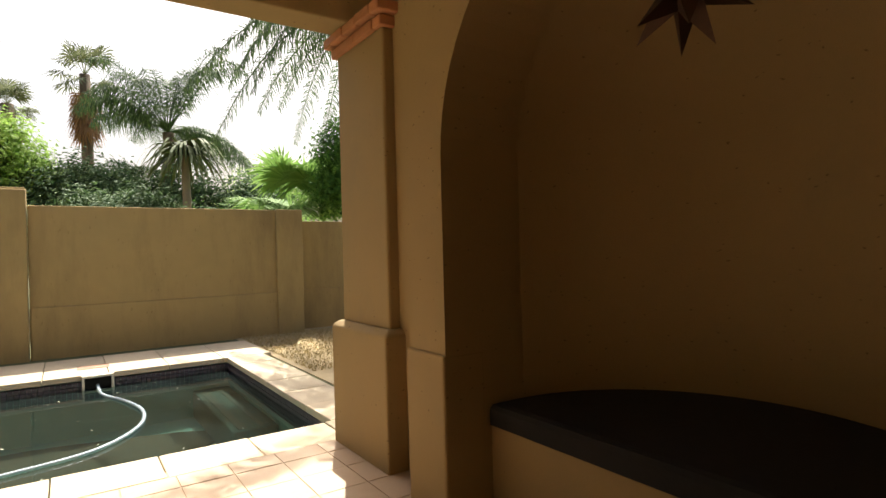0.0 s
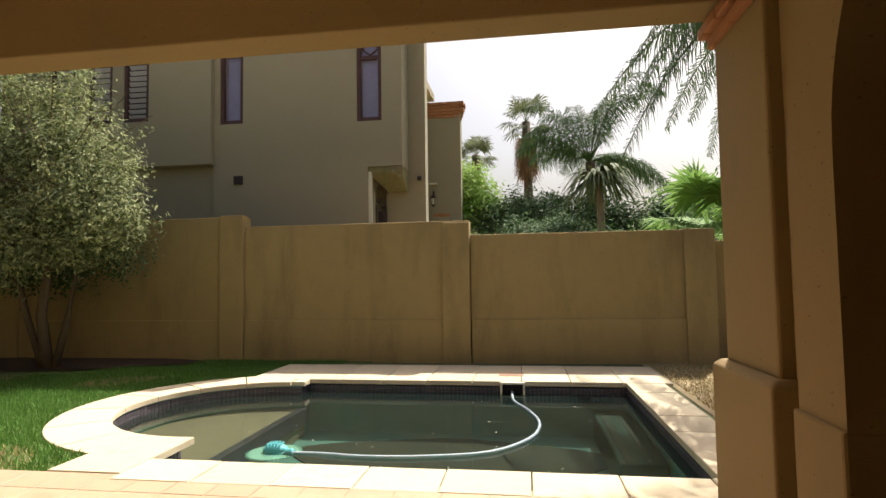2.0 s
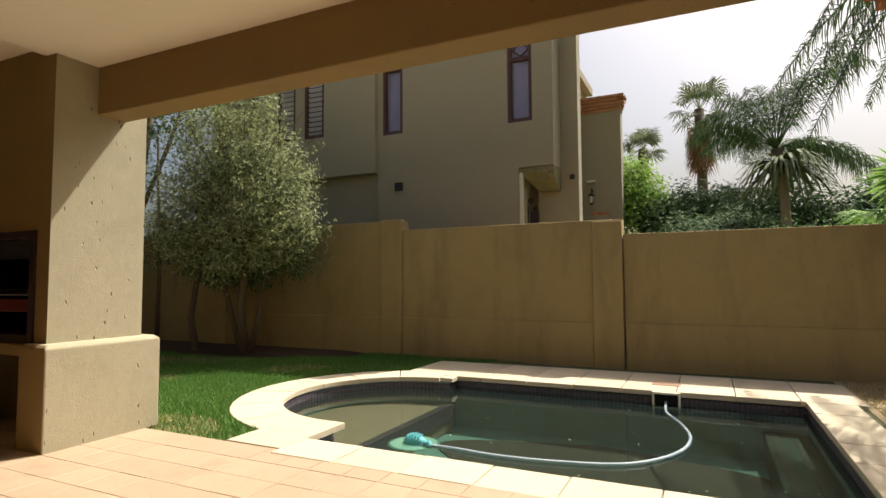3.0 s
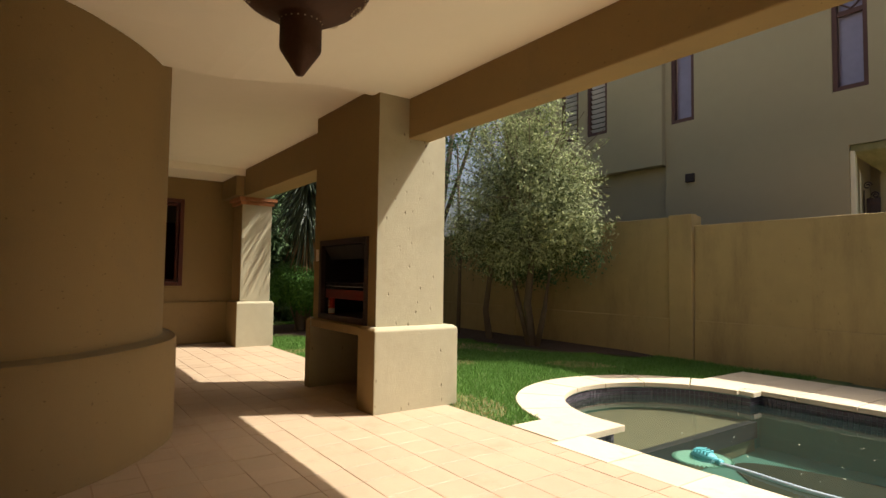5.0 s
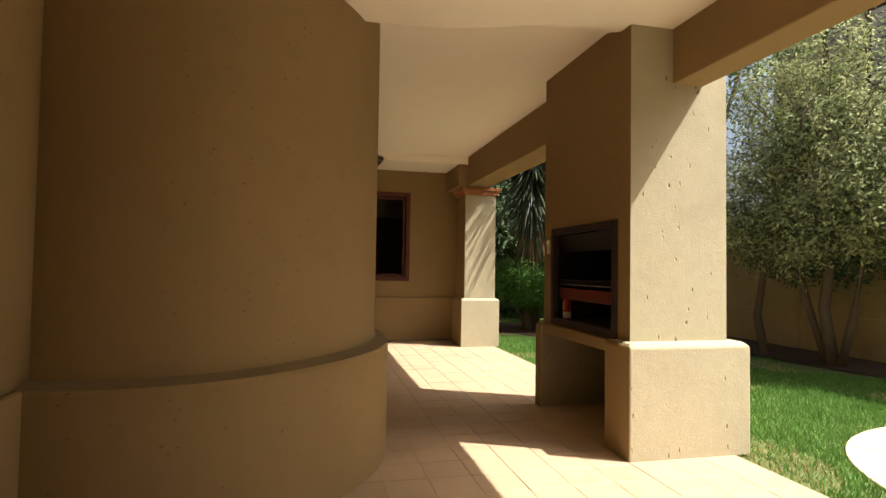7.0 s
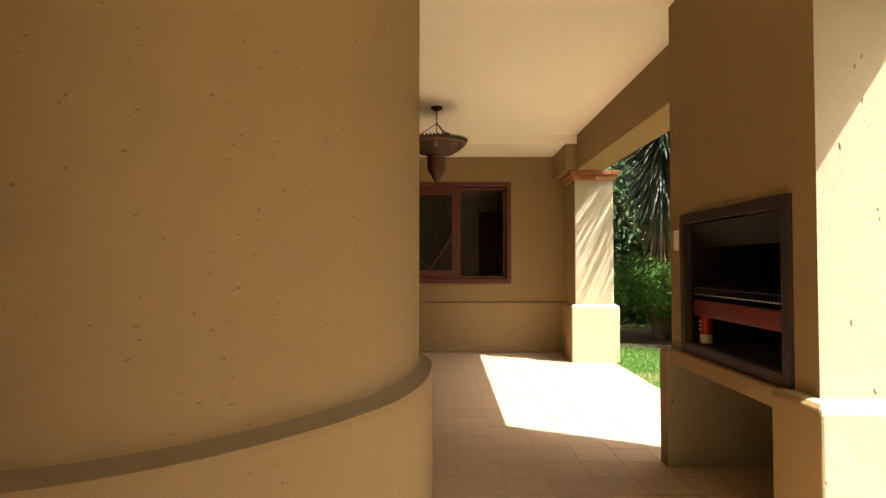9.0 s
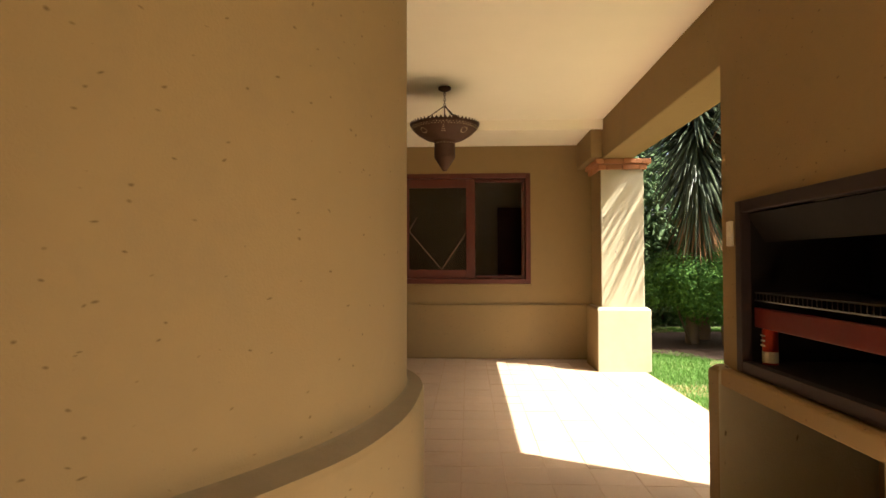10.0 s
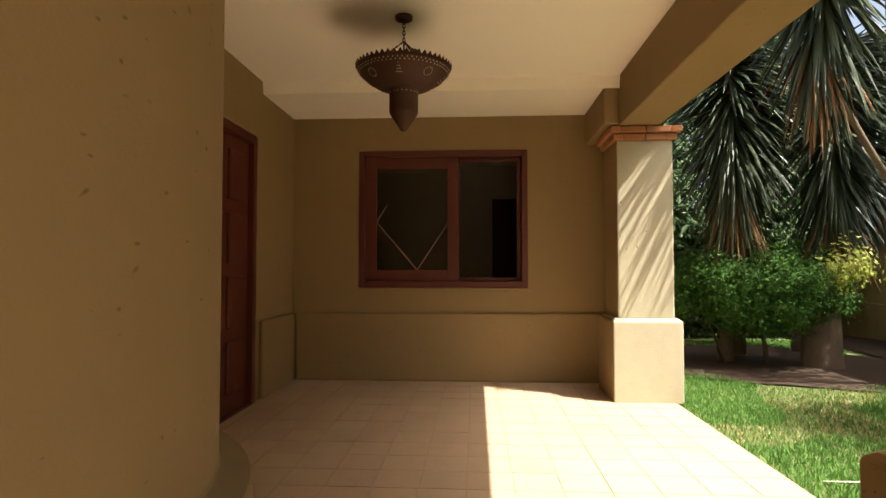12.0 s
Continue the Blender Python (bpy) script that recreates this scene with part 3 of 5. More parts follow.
part("silt_patch", prism(patch_outline, -0.657, -0.645), surface("dark_pool_patch", (0.06, 0.055, 0.035), 0.95, 0.3, 1.2, 7.0), pool, "dark patch on the pool floor")
part("seat_edge", block(1.74, 1.81, 6.0, 7.7, -0.42, -0.335), STRIP, pool)
part("seat_edge", block(1.93, 1.97, 6.0, 7.7, -0.42, -0.336), STRIP, pool)
part("seat_ledge", block(1.68, POOL[1] - 0.01, 5.95, POOL[3] - 0.02, -0.65, -0.34, 0.02), surface("dark_seat_ledge", (0.05, 0.085, 0.07), 0.9, 0.2), pool)
wm = bmesh.new()
wm.faces.new([wm.verts.new((x, y, WATER_Z)) for x, y in outline])
water = part("water", wm, WATER, pool, "still dark green pool water")

# waterline mosaic: joined small tiles round the rim, proud of the shell
def mosaic(line, z0, z1, size=0.05, gap=0.006, thick=0.008):
    verts, faces = [], []
    rows = int((z1 - z0) / size)
    for (xa, ya), (xb, yb) in zip(line, line[1:]):
        d = Vector((xb - xa, yb - ya))
        n = max(1, int(d.length / size))
        u = d / n
        nrm = Vector((-u.y, u.x)).normalized() * thick
        for k in range(n):
            for r in range(rows):
                p, q = Vector((xa, ya)) + u * k + u.normalized() * gap / 2, Vector((xa, ya)) + u * (k + 1) - u.normalized() * gap / 2
                za, zb = z0 + r * size + gap / 2, z0 + (r + 1) * size - gap / 2
                b = len(verts)
                for pt, o in ((p, 0), (q, 0), (p, 1), (q, 1)):
                    w = pt + nrm * o
                    verts += [(w.x, w.y, za), (w.x, w.y, zb)]
                faces += [(b + 4, b + 6, b + 7, b + 5), (b, b + 4, b + 5, b + 1), (b + 2, b + 3, b + 7, b + 6), (b + 1, b + 5, b + 7, b + 3), (b, b + 2, b + 6, b + 4)]
    me = bpy.data.meshes.new("waterline_tiles")
    me.from_pydata(verts, [], faces)
    me.materials.append(POOL_TILE)
    return me


tiles = new("waterline_tiles", mosaic(outline + outline[:1], -0.27, -0.05))
tiles.parent = pool
tagged(tiles, "dark blue mosaic band with pale joints", "", "", "stuff")
part("tile_bed", shell(-0.28, -0.045, [(x, y) for x, y in outline]), surface("pale_pool_grout", (0.42, 0.42, 0.42), 0.9, 0.1), pool)
# skimmer mouth in the far wall
sk = part("skimmer_mouth", block(0.60, 0.87, POOL[3] - 0.03, POOL[3] - 0.012, -0.17, -0.02), SOOT, pool)
bm = bmesh.new()
for b4 in ((0.585, 0.61, -0.19, -0.005), (0.86, 0.885, -0.19, -0.005), (0.61, 0.86, -0.03, -0.005), (0.61, 0.86, -0.19, -0.165)):
    block(b4[0], b4[1], POOL[3] - 0.075, POOL[3] - 0.012, b4[2], b4[3], 0.004, bm)
part("skimmer_frame", bm, PALE, sk, "pale plastic skimmer frame")

# suction hose and cleaner
spline = [(0.73, 7.88, -0.10), (0.76, 7.5, -0.13), (0.93, 6.95, -0.115), (1.02, 6.45, -0.115), (0.93, 5.95, -0.115), (0.62, 5.52, -0.115), (0.15, 5.35, -0.115), (-0.35, 5.29, -0.115), (-0.75, 5.34, -0.12), (-1.0, 5.40, -0.14), (-1.12, 5.44, -0.165)]


def smooth_line(pts, n=8):
    out = []
    P_ = [Vector(p) for p in pts]
    for k in range(len(P_) - 1):
        a, b, c, d = P_[max(k - 1, 0)], P_[k], P_[k + 1], P_[min(k + 2, len(P_) - 1)]
        for j in range(n):
            t = j / n
            out.append(0.5 * ((2 * b) + (c - a) * t + (2 * a - 5 * b + 4 * c - d) * t * t + (3 * b - a - 3 * c + d) * t ** 3))
    return out + [P_[-1]]


hose = thing("pool_hose", "grey-blue ribbed suction hose floating on the pool", "pool hose")
line = smooth_line(spline, 14)
part("hose_tube", tube(line, 0.0135, 10), HOSE, hose, "", True)
bm = bmesh.new()
for k in range(0, len(line) - 1, 1):
    d = (line[k + 1] - line[k]).normalized()
    tube([line[k] - d * 0.006, line[k] + d * 0.006], 0.0158, 10, bm)
tagged(part("hose_ribs", bm, HOSE, hose), "", "", "", "stuff")
hose.location.z = -0.022
cleaner = thing("pool_cleaner", "teal and pale green suction pool cleaner with serrated disc", "pool cleaner")
bm = bmesh.new()
n = 44
rim = []
for k in range(n * 2):
    r = 0.235 if k % 2 == 0 else 0.195
    a = math.pi * k / n
    rim.append((-1.22 + r * math.cos(a), 5.47 + r * math.sin(a)))
part("disc", prism(rim, -0.165, -0.157), surface("pale_green_disc", (0.50, 0.80, 0.66), 0.6, 0.08), cleaner, "pale green serrated disc")
body = bmesh.new()
bmesh.ops.create_uvsphere(body, u_segments=16, v_segments=10, radius=0.075, matrix=Matrix.Translation((-1.2, 5.46, -0.14)) @ Matrix.Diagonal((1.5, 1.0, 0.75, 1)))
tube([(-1.16, 5.45, -0.155), (-1.1, 5.44, -0.15), (-1.03, 5.41, -0.135)], 0.03, 10, body)
part("head", body, TEAL, cleaner, "", True)
cleaner.location.z = -0.022
for k in range(5):
    a = radians(20 + 35 * k)
    part("fin", block(-0.05, 0.05, -0.004, 0.004, -0.03, 0.03, 0.003), TEAL, cleaner).matrix_basis = Matrix.Translation((-1.26 + 0.028 * k, 5.46, -0.1 - 0.004 * abs(k - 2))) @ Matrix.Rotation(radians(90), 4, "Z")

# coping: each slab a piece
coping = thing("pool_coping", "pale sandstone coping slabs round the pool", "coping", "", "structure")


def slab(line, z1=0.0, z0=-0.055):
    return part("slab", prism(line, z0, z1, 0.008), COPING, coping)


def strip(x0, x1, y0, y1, along, size, gap=0.008, jitter=0.02):
    lo, hi = (x0, x1) if along == "x" else (y0, y1)
    n = max(1, round((hi - lo) / size))
    cuts = [lo + (hi - lo) * k / n + (random.uniform(-jitter, jitter) if 0 < k < n else 0) for k in range(n + 1)]
    for a, b in zip(cuts, cuts[1:]):
        dz = random.uniform(-0.003, 0.003)
        if along == "x":
            slab([(a + gap / 2, y0), (b - gap / 2, y0), (b - gap / 2, y1), (a + gap / 2, y1)], dz)
        else:
            slab([(x0, a + gap / 2), (x1, a + gap / 2), (x1, b - gap / 2), (x0, b - gap / 2)], dz)


strip(-1.78, 2.55, 4.255, POOL[2] + 0.02, "x", 0.51)
strip(POOL[1] - 0.02, 2.52, POOL[2] + 0.03, POOL[3] - 0.03, "y", 0.55)
strip(-2.7, 2.62, POOL[3] - 0.02, 9.15, "x", 0.57)
slab([(-2.34, 4.37), (-1.79, 4.37), (-1.79, 5.22), (-2.34, 5.22)])
ends = [(94 + 174 * k / 7, 94 + 174 * (k + 1) / 7) for k in range(7)]
for a, b in ends:
    inner = [(BAY[0] + (R_IN - 0.02) * math.cos(radians(a + 0.25 + (b - a - 0.5) * j / 6)), BAY[1] + (R_IN - 0.02) * math.sin(radians(a + 0.25 + (b - a - 0.5) * j / 6))) for j in range(7)]
    outer = [(BAY[0] + R_OUT * math.cos(radians(b - 0.25 - (b - a - 0.5) * j / 6)), BAY[1] + R_OUT * math.sin(radians(b - 0.25 - (b - a - 0.5) * j / 6))) for j in range(7)]
    slab(inner + outer, random.uniform(-0.002, 0.002))
slab([(-2.03, 7.70), (-1.86, 7.70), (-1.86, 7.885), (-2.03, 7.885)], -0.002)
part("skimmer_lid", block(0.55, 0.87, 8.25, 8.48, 0.0, 0.006, 0.003), surface("brown_plastic_lid", (0.30, 0.17, 0.10), 0.6, 0.1), coping, "brown skimmer lid")
# bed under the coping
bm = bmesh.new()
for b6 in ((-1.78, 2.55, 4.26, POOL[2] - 0.016), (POOL[1] + 0.016, 2.5, 4.3, 9.1), (-2.68, 2.6, POOL[3] + 0.016, 9.1), (-2.3, -1.92, 4.37, 5.18)):
    block(b6[0], b6[1], b6[2], b6[3], -0.3, -0.05, 0, bm)
part("bed", bm, GROUT, coping)
arcbed = turned([(R_IN + 0.016, -0.3), (R_IN + 0.016, -0.05), (R_OUT - 0.03, -0.05), (R_OUT - 0.03, -0.3)], 40, BAY[0], BAY[1], 90, 270)
part("bed", arcbed, GROUT, coping)

# leaf litter floating on the water
verts, faces = [], []
for k in range(60):
    x, y = random.uniform(-2.6, 2.0), random.uniform(4.9, 7.8)
    if x < POOL[0] and math.hypot(x - BAY[0], y - BAY[1]) > R_IN - 0.1:
        continue
    a, r = random.uniform(0, 6.3), random.uniform(0.004, 0.011)
    b = len(verts)
    for q, w in ((0, 1.6), (1.57, 0.6), (3.14, 1.6), (4.71, 0.6)):
        verts.append((x + r * w * math.cos(a + q), y + r * w * math.sin(a + q), WATER_Z + 0.004 + 0.002 * math.cos(q)))
    faces.append((b, b + 1, b + 2, b + 3))
me = bpy.data.meshes.new("floating_leaves")
me.from_pydata(verts, [], faces)
me.materials.append(surface("pale_fallen_leaves", (0.60, 0.58, 0.42), 0.8, 0.2, island=0.3))
tagged(new("floating_leaves", me), "small pale leaves scattered on the pool water", "leaves", "", "stuff")

# ---- garden walls and neighbouring house ----
def garden_wall(name, x0, x1, top, label, y=Y_WALL, posts=(), plinth=True):
    ob = setting(name, block(x0, x1, y, y + 0.25, -0.3, top, 0.012), GARDEN_WALL, label, "garden wall")
    if plinth:
        part("plinth", block(x0 + 0.01, x1 - 0.01, y - 0.035, y - 0.002, -0.3, 0.64, 0.015), GARDEN_WALL, ob)
    for a, b, h in posts:
        part("pier", block(a, b, y - 0.075, y + 0.1, -0.3, h, 0.015), GARDEN_WALL, ob)
    return ob


garden_wall("wall_garden_1", -16.0, -3.72, 2.36, "tall weathered ochre garden wall with a pier", posts=((-4.12, -3.70, 2.38), (-8.3, -7.9, 2.38)))
garden_wall("wall_garden_2", -3.70, 0.06, 2.19, "streaked ochre garden wall panel behind the pool", posts=((-0.37, 0.065, 2.16),))
garden_wall("wall_garden_3", 0.075, 3.70, 1.96, "lower weathered ochre garden wall panel", posts=((3.26, 3.69, 1.965),))
garden_wall("wall_garden_4", 3.70, 9.0, 1.80, "recessed low garden wall", 9.95)
ww = setting("wall_garden_west", block(-15.6, -15.35, 2.0, 9.7, -0.3, 2.5, 0.012), GARDEN_WALL, "sunlit ochre garden wall at the lawn's end", "garden wall")
part("plinth", block(-15.348, -15.31, 2.0, 9.6, -0.3, 0.66, 0.015), GARDEN_WALL, ww)
setting("wall_garden_east", block(8.8, 9.05, -2, 9.9, -0.3, 2.0), GARDEN_WALL, "plain garden wall beyond the house", "garden wall")

house = thing("neighbour_house", "two-storey tan plastered neighbouring house", "house")
YH, HT = 11.2, 6.75


w1, w2 = (-5.07, -4.58, 4.43, 5.9), (-2.23, -1.74, 4.34, 6.3)
b1, b2, b3 = (-7.92, -7.38, 4.55, 6.2), (-7.12, -6.56, 4.55, 6.2), (-8.8, -8.22, 4.55, 6.2)
nook = (-2.02, -1.36, 0.0, 3.45)
part("front_wall", wall_with_holes(-5.2, -1.34, -0.2, HT, YH, YH + 0.16, [w1, w2, (nook[0], -1.34, -0.2, 3.45)]), NEIGHBOUR, house)
part("front_wall", block(-9.8, -5.2, YH + 0.12, YH + 0.4, -0.2, 3.62), NEIGHBOUR, house)
bay = part("bay_wall", wall_with_holes(-9.98, -5.2, 3.62, HT, YH - 0.12, YH + 0.2, [b1, b2, b3]), NEIGHBOUR, house)
part("side_wall", block(-1.5, -1.34, YH + 0.163, YH + 0.6, 3.45, HT), NEIGHBOUR, house)
part("rear_wing", block(-1.8, -1.0, YH + 0.6, YH + 0.9, -0.2, HT), NEIGHBOUR, house)
part("side_wall", block(-9.98, -9.8, YH - 0.12, 17.0, -0.2, HT), NEIGHBOUR, house)
part("roof", block(-9.8, -1.62, YH + 0.91, 17.0, HT - 0.2, HT), NEIGHBOUR, house)
part("porch_side", block(-2.3, -2.02, YH + 0.163, YH + 0.9, -0.2, 3.45), NEIGHBOUR, house)
part("main_block", block(-9.8, -1.81, YH + 0.91, 17.0, -0.2, HT - 0.21), NEIGHBOUR, house)
part("porch_post", block(-2.02, -1.95, YH + 0.03, YH + 0.12, -0.2, 3.36, 0.008), PALE, house, "pale painted post")
# stepped corbel under the overhang, with carved scrolls on its face
bm = bmesh.new()
hi_ = [bm.verts.new((x, y, 3.448)) for x, y in ((-2.018, YH + 0.03), (-1.345, YH + 0.03), (-1.345, YH + 0.59), (-2.018, YH + 0.59))]
mid_ = [bm.verts.new((x, y, 3.33)) for x, y in ((-2.018, YH + 0.03), (-1.345, YH + 0.03), (-1.345, YH + 0.59), (-2.018, YH + 0.59))]
lo_ = [bm.verts.new((x, y, 3.02)) for x, y in ((-1.72, YH + 0.42), (-1.345, YH + 0.38), (-1.345, YH + 0.59), (-1.72, YH + 0.59))]
bm.faces.new(hi_)
bm.faces.new(list(reversed(lo_)))
for a_, b_ in ((hi_, mid_), (mid_, lo_)):
    for k in range(4):
        bm.faces.new((a_[k], b_[k], b_[(k + 1) % 4], a_[(k + 1) % 4]))
bmesh.ops.recalc_face_normals(bm, faces=bm.faces[:])
bmesh.ops.bevel(bm, geom=bm.edges[:], offset=0.02, segments=2, affect="EDGES", profile=0.5)
corbel = part("corbel", bm, surface("lichened_plaster", (0.25, 0.215, 0.11), 0.95, 0.2, 2.0, 12.0, 80.0, 0.4, stain=(0.15, 0.14, 0.06), stain_at=(0.45, 0.7), stain_scale=4.0), house, "lichen-stained plaster corbel under the overhang")
for cx_, cz_, s_ in ((-1.40, 3.39, 1), (-1.39, 3.24, -1), (-1.5, 3.33, -1)):
    part("scroll", tube([(cx_ + s_ * 0.055 * (1 - k / 26) * math.cos(k * 0.45), YH + 0.02, cz_ + 0.055 * (1 - k / 26) * math.sin(k * 0.45)) for k in range(22)], 0.009, 6), NEIGHBOUR, corbel)
part("security_eye", block(-1.16, -1.08, YH + 0.53, YH + 0.597, 3.25, 3.33, 0.012), STEEL, house, "small dark wall sensor")
gate = thing("iron_gate", "dark wrought-iron scroll gate in the neighbour's porch", "gate")
for k in range(4):
    part("bar", tube([(-1.93 + 0.085 * k, YH + 0.3, -0.2), (-1.93 + 0.085 * k, YH + 0.3, 2.75 - 0.12 * k)], 0.012, 6), STEEL, gate)
for cx_, cz_, r_, s_ in ((-1.88, 2.82, 0.06, 1), (-1.78, 2.66, 0.055, -1)):
    part("scroll", tube([(cx_ + s_ * r_ * (1 - k / 26) * math.cos(k * 0.45), YH + 0.3, cz_ + r_ * (1 - k / 26) * math.sin(k * 0.45)) for k in range(22)], 0.011, 6), STEEL, gate)
part("gate_panel", block(-1.9, -1.72, YH + 0.31, YH + 0.32, 0.0, 2.62), STEEL, gate)
part("wall_vent", block(-4.75, -4.57, YH - 0.05, YH - 0.003, 3.2, 3.37, 0.01), STEEL, house, "small dark square vent")
FROST = surface("violet_tinted_glass", (0.22, 0.19, 0.27), 0.12, 0.12, 2.0, 9.0, 60.0, 0.01, spec=1.0)


def house_window(hole, y, blinds=False, diamond=False):
    x0, x1, z0, z1 = hole
    w = part("window", block(x0 + 0.07, x1 - 0.07, y + 0.12, y + 0.14, z0 + 0.07, z1 - 0.07), FROST if not blinds else SOOT, house)
    bm = bmesh.new()
    for q in ((x0, x0 + 0.07, z0, z1), (x1 - 0.07, x1, z0, z1), (x0 + 0.07, x1 - 0.07, z0, z0 + 0.08), (x0 + 0.07, x1 - 0.07, z1 - 0.08, z1)):
        block(q[0], q[1], y + 0.02, y + 0.11, q[2], q[3], 0.006, bm)
    if diamond:
        block(x0 + 0.07, x1 - 0.07, y + 0.03, y + 0.1, z0 + 1.22, z0 + 1.3, 0.006, bm)
        cx, cz = (x0 + x1) / 2, z0 + 1.46
        for a, b in (((-0.17, 0), (0, 0.13)), ((0, 0.13), (0.17, 0)), ((0.17, 0), (0, -0.13)), ((0, -0.13), (-0.17, 0))):
            tube([(cx + a[0], y + 0.1, cz + a[1]), (cx + b[0], y + 0.1, cz + b[1])], 0.015, 6, bm)
        block(x0 + 0.07, x1 - 0.07, y + 0.03, y + 0.1, z0 + 1.62, z0 + 1.68, 0.006, bm)
    part("window_frame", bm, surface("purple_brown_frame", (0.085, 0.04, 0.035), 0.5, 0.2) if "purple_brown_frame" not in bpy.data.materials else bpy.data.materials["purple_brown_frame"], w)
    if blinds:
        k = z0 + 0.12
        while k < z1 - 0.12:
            s_ = block(x0 + 0.075, x1 - 0.075, -0.045, 0.045, -0.003, 0.003)
            s_.transform(Matrix.Translation((0, y + 0.08, k)) @ Matrix.Rotation(radians(-50), 4, "X"))
            part("slat", s_, WHITE_PAINT, w)
            k += 0.115


house_window(w1, YH)
house_window(w2, YH, diamond=True)
house_window(b1, YH - 0.12, True)
house_window(b2, YH - 0.12, True)
house_window(b3, YH - 0.12, True)

far_house = thing("far_house", "tan plastered house block with an orange brick cornice", "house")
part("wall", block(-4.2, -0.75, 16.0, 16.35, -0.2, 6.0), NEIGHBOUR, far_house)
part("mortar_core", block(-4.2, -0.74, 15.99, 16.35, 5.75, 6.15), MORTAR, far_house)
for c in range(5):
    o = 0.03 + 0.028 * c
    for k in range(14):
        a = -4.2 + 0.255 * k + (0.12 if c % 2 else 0)
        if a + 0.245 < -0.7 + o:
            part("brick", block(a, a + 0.245, 16.0 - o, 16.1, 5.75 + 0.082 * c, 5.75 + 0.082 * c + 0.074), BRICK, far_house)
    for k in range(1):
        part("brick", block(-0.8, -0.76 + o, 16.1 + 0.255 * k, 16.345 + 0.255 * k, 5.75 + 0.082 * c, 5.75 + 0.082 * c + 0.074), BRICK, far_house)
lamp_w = thing("wall_lantern", "small dark lantern on the far house wall", "wall lamp")
part("lantern_cap", turned([(0.0, 3.6), (0.02, 3.58), (0.09, 3.5), (0.095, 3.485), (0.0, 3.485)], 8, -1.5, 15.8), STEEL, lamp_w)
part("lantern_glass", turned([(0.045, 3.31), (0.065, 3.48)], 8, -1.5, 15.8), PALE, lamp_w, "pale glass")
for k in range(4):
    a = radians(45 + 90 * k)
    part("lantern_bar", tube([(-1.5 + 0.05 * math.cos(a), 15.8 + 0.05 * math.sin(a), 3.3), (-1.5 + 0.075 * math.cos(a), 15.8 + 0.075 * math.sin(a), 3.49)], 0.008, 5), STEEL, lamp_w)
part("lantern_foot", turned([(0.0, 3.25), (0.03, 3.27), (0.05, 3.31), (0.0, 3.31)], 8, -1.5, 15.8), STEEL, lamp_w)
part("bracket", tube([(-1.5, 15.8, 3.59), (-1.5, 15.82, 3.68), (-1.5, 15.9, 3.7), (-1.5, 15.998, 3.62)], 0.014, 6), STEEL, lamp_w)
part("shelf", block(-1.62, -1.4, 15.85, 15.998, 3.88, 3.92, 0.008), PALE, far_house, "small pale wall shelf")
for k in range(3):
    part("brick", block(-1.5 + 0.15 * k, -1.36 + 0.15 * k, 15.8, 15.99, 2.98, 3.06, 0.006, None, 1), BRICK, far_house)
part("sill_core", block(-1.52, -1.04, 15.81, 15.998, 2.6, 2.978), NEIGHBOUR, far_house)

# ---- patio things ----
def ring_frame(bm, axis, at, u0, u1, v0, v1, w, d0, d1, bevel=0.006):
    """Four bars round an opening; u runs along y or x, v is height."""
    for a, b, c, d in ((u0, u0 + w, v0, v1), (u1 - w, u1, v0, v1), (u0 + w, u1 - w, v0, v0 + w), (u0 + w, u1 - w, v1 - w, v1)):
        if axis == "x":
            block(at + d0, at + d1, a, b, c, d, bevel, bm)
        else:
            block(a, b, at + d0, at + d1, c, d, bevel, bm)
    return bm


window = tagged(new("window_1"), "red-brown hardwood sliding window standing half open", "window", "", "structure")
part("window_frame", ring_frame(bmesh.new(), "x", X_WEST, WIN[0], WIN[1], WIN[2], WIN[3], 0.07, -0.14, 0.012), WOOD, window)
sash = part("sliding_sash", ring_frame(bmesh.new(), "x", X_WEST, WIN[0] + 0.075, 2.24, WIN[2] + 0.072, WIN[3] - 0.072, 0.13, -0.075, -0.03), WOOD, window)
part("pane", block(X_WEST - 0.055, X_WEST - 0.05, WIN[0] + 0.2, 2.115, WIN[2] + 0.2, WIN[3] - 0.2), DULL_GLASS, sash, "dusty glass pane").visible_shadow = False
bm = bmesh.new()
ya, yb, zc = WIN[0] + 0.2, 2.115, WIN[2] + 0.2
ym = (ya + yb) / 2 + 0.06
for p, q in (((ya, 1.82), (ym, zc)), ((ym, zc), (yb, 1.80)), ((ya, 1.82), (ya + 0.12, 2.02))):
    tube([(X_WEST - 0.045, *p), (X_WEST - 0.045, *q)], 0.008, 6, bm)
part("glazing_bar", bm, surface("pale_lead_strip", (0.22, 0.13, 0.08), 0.6, 0.1), sash)
sash2 = part("fixed_sash", ring_frame(bmesh.new(), "x", X_WEST, 2.2, WIN[1] - 0.072, WIN[2] + 0.072, WIN[3] - 0.072, 0.045, -0.135, -0.09), WOOD, window)
# the light caught by the latch is put in as a pale colour
part("sash_latch", block(X_WEST - 0.14, X_WEST - 0.12, 2.205, 2.24, 2.50, 2.56, 0.006), PALE, sash2, "sash latch coloured pale for its glint")
part("window_sill", block(X_WEST - 0.1, X_WEST + 0.03, WIN[0] - 0.01, WIN[1] + 0.01, WIN[2] - 0.035, WIN[2] - 0.002, 0.008), PLASTER, window)

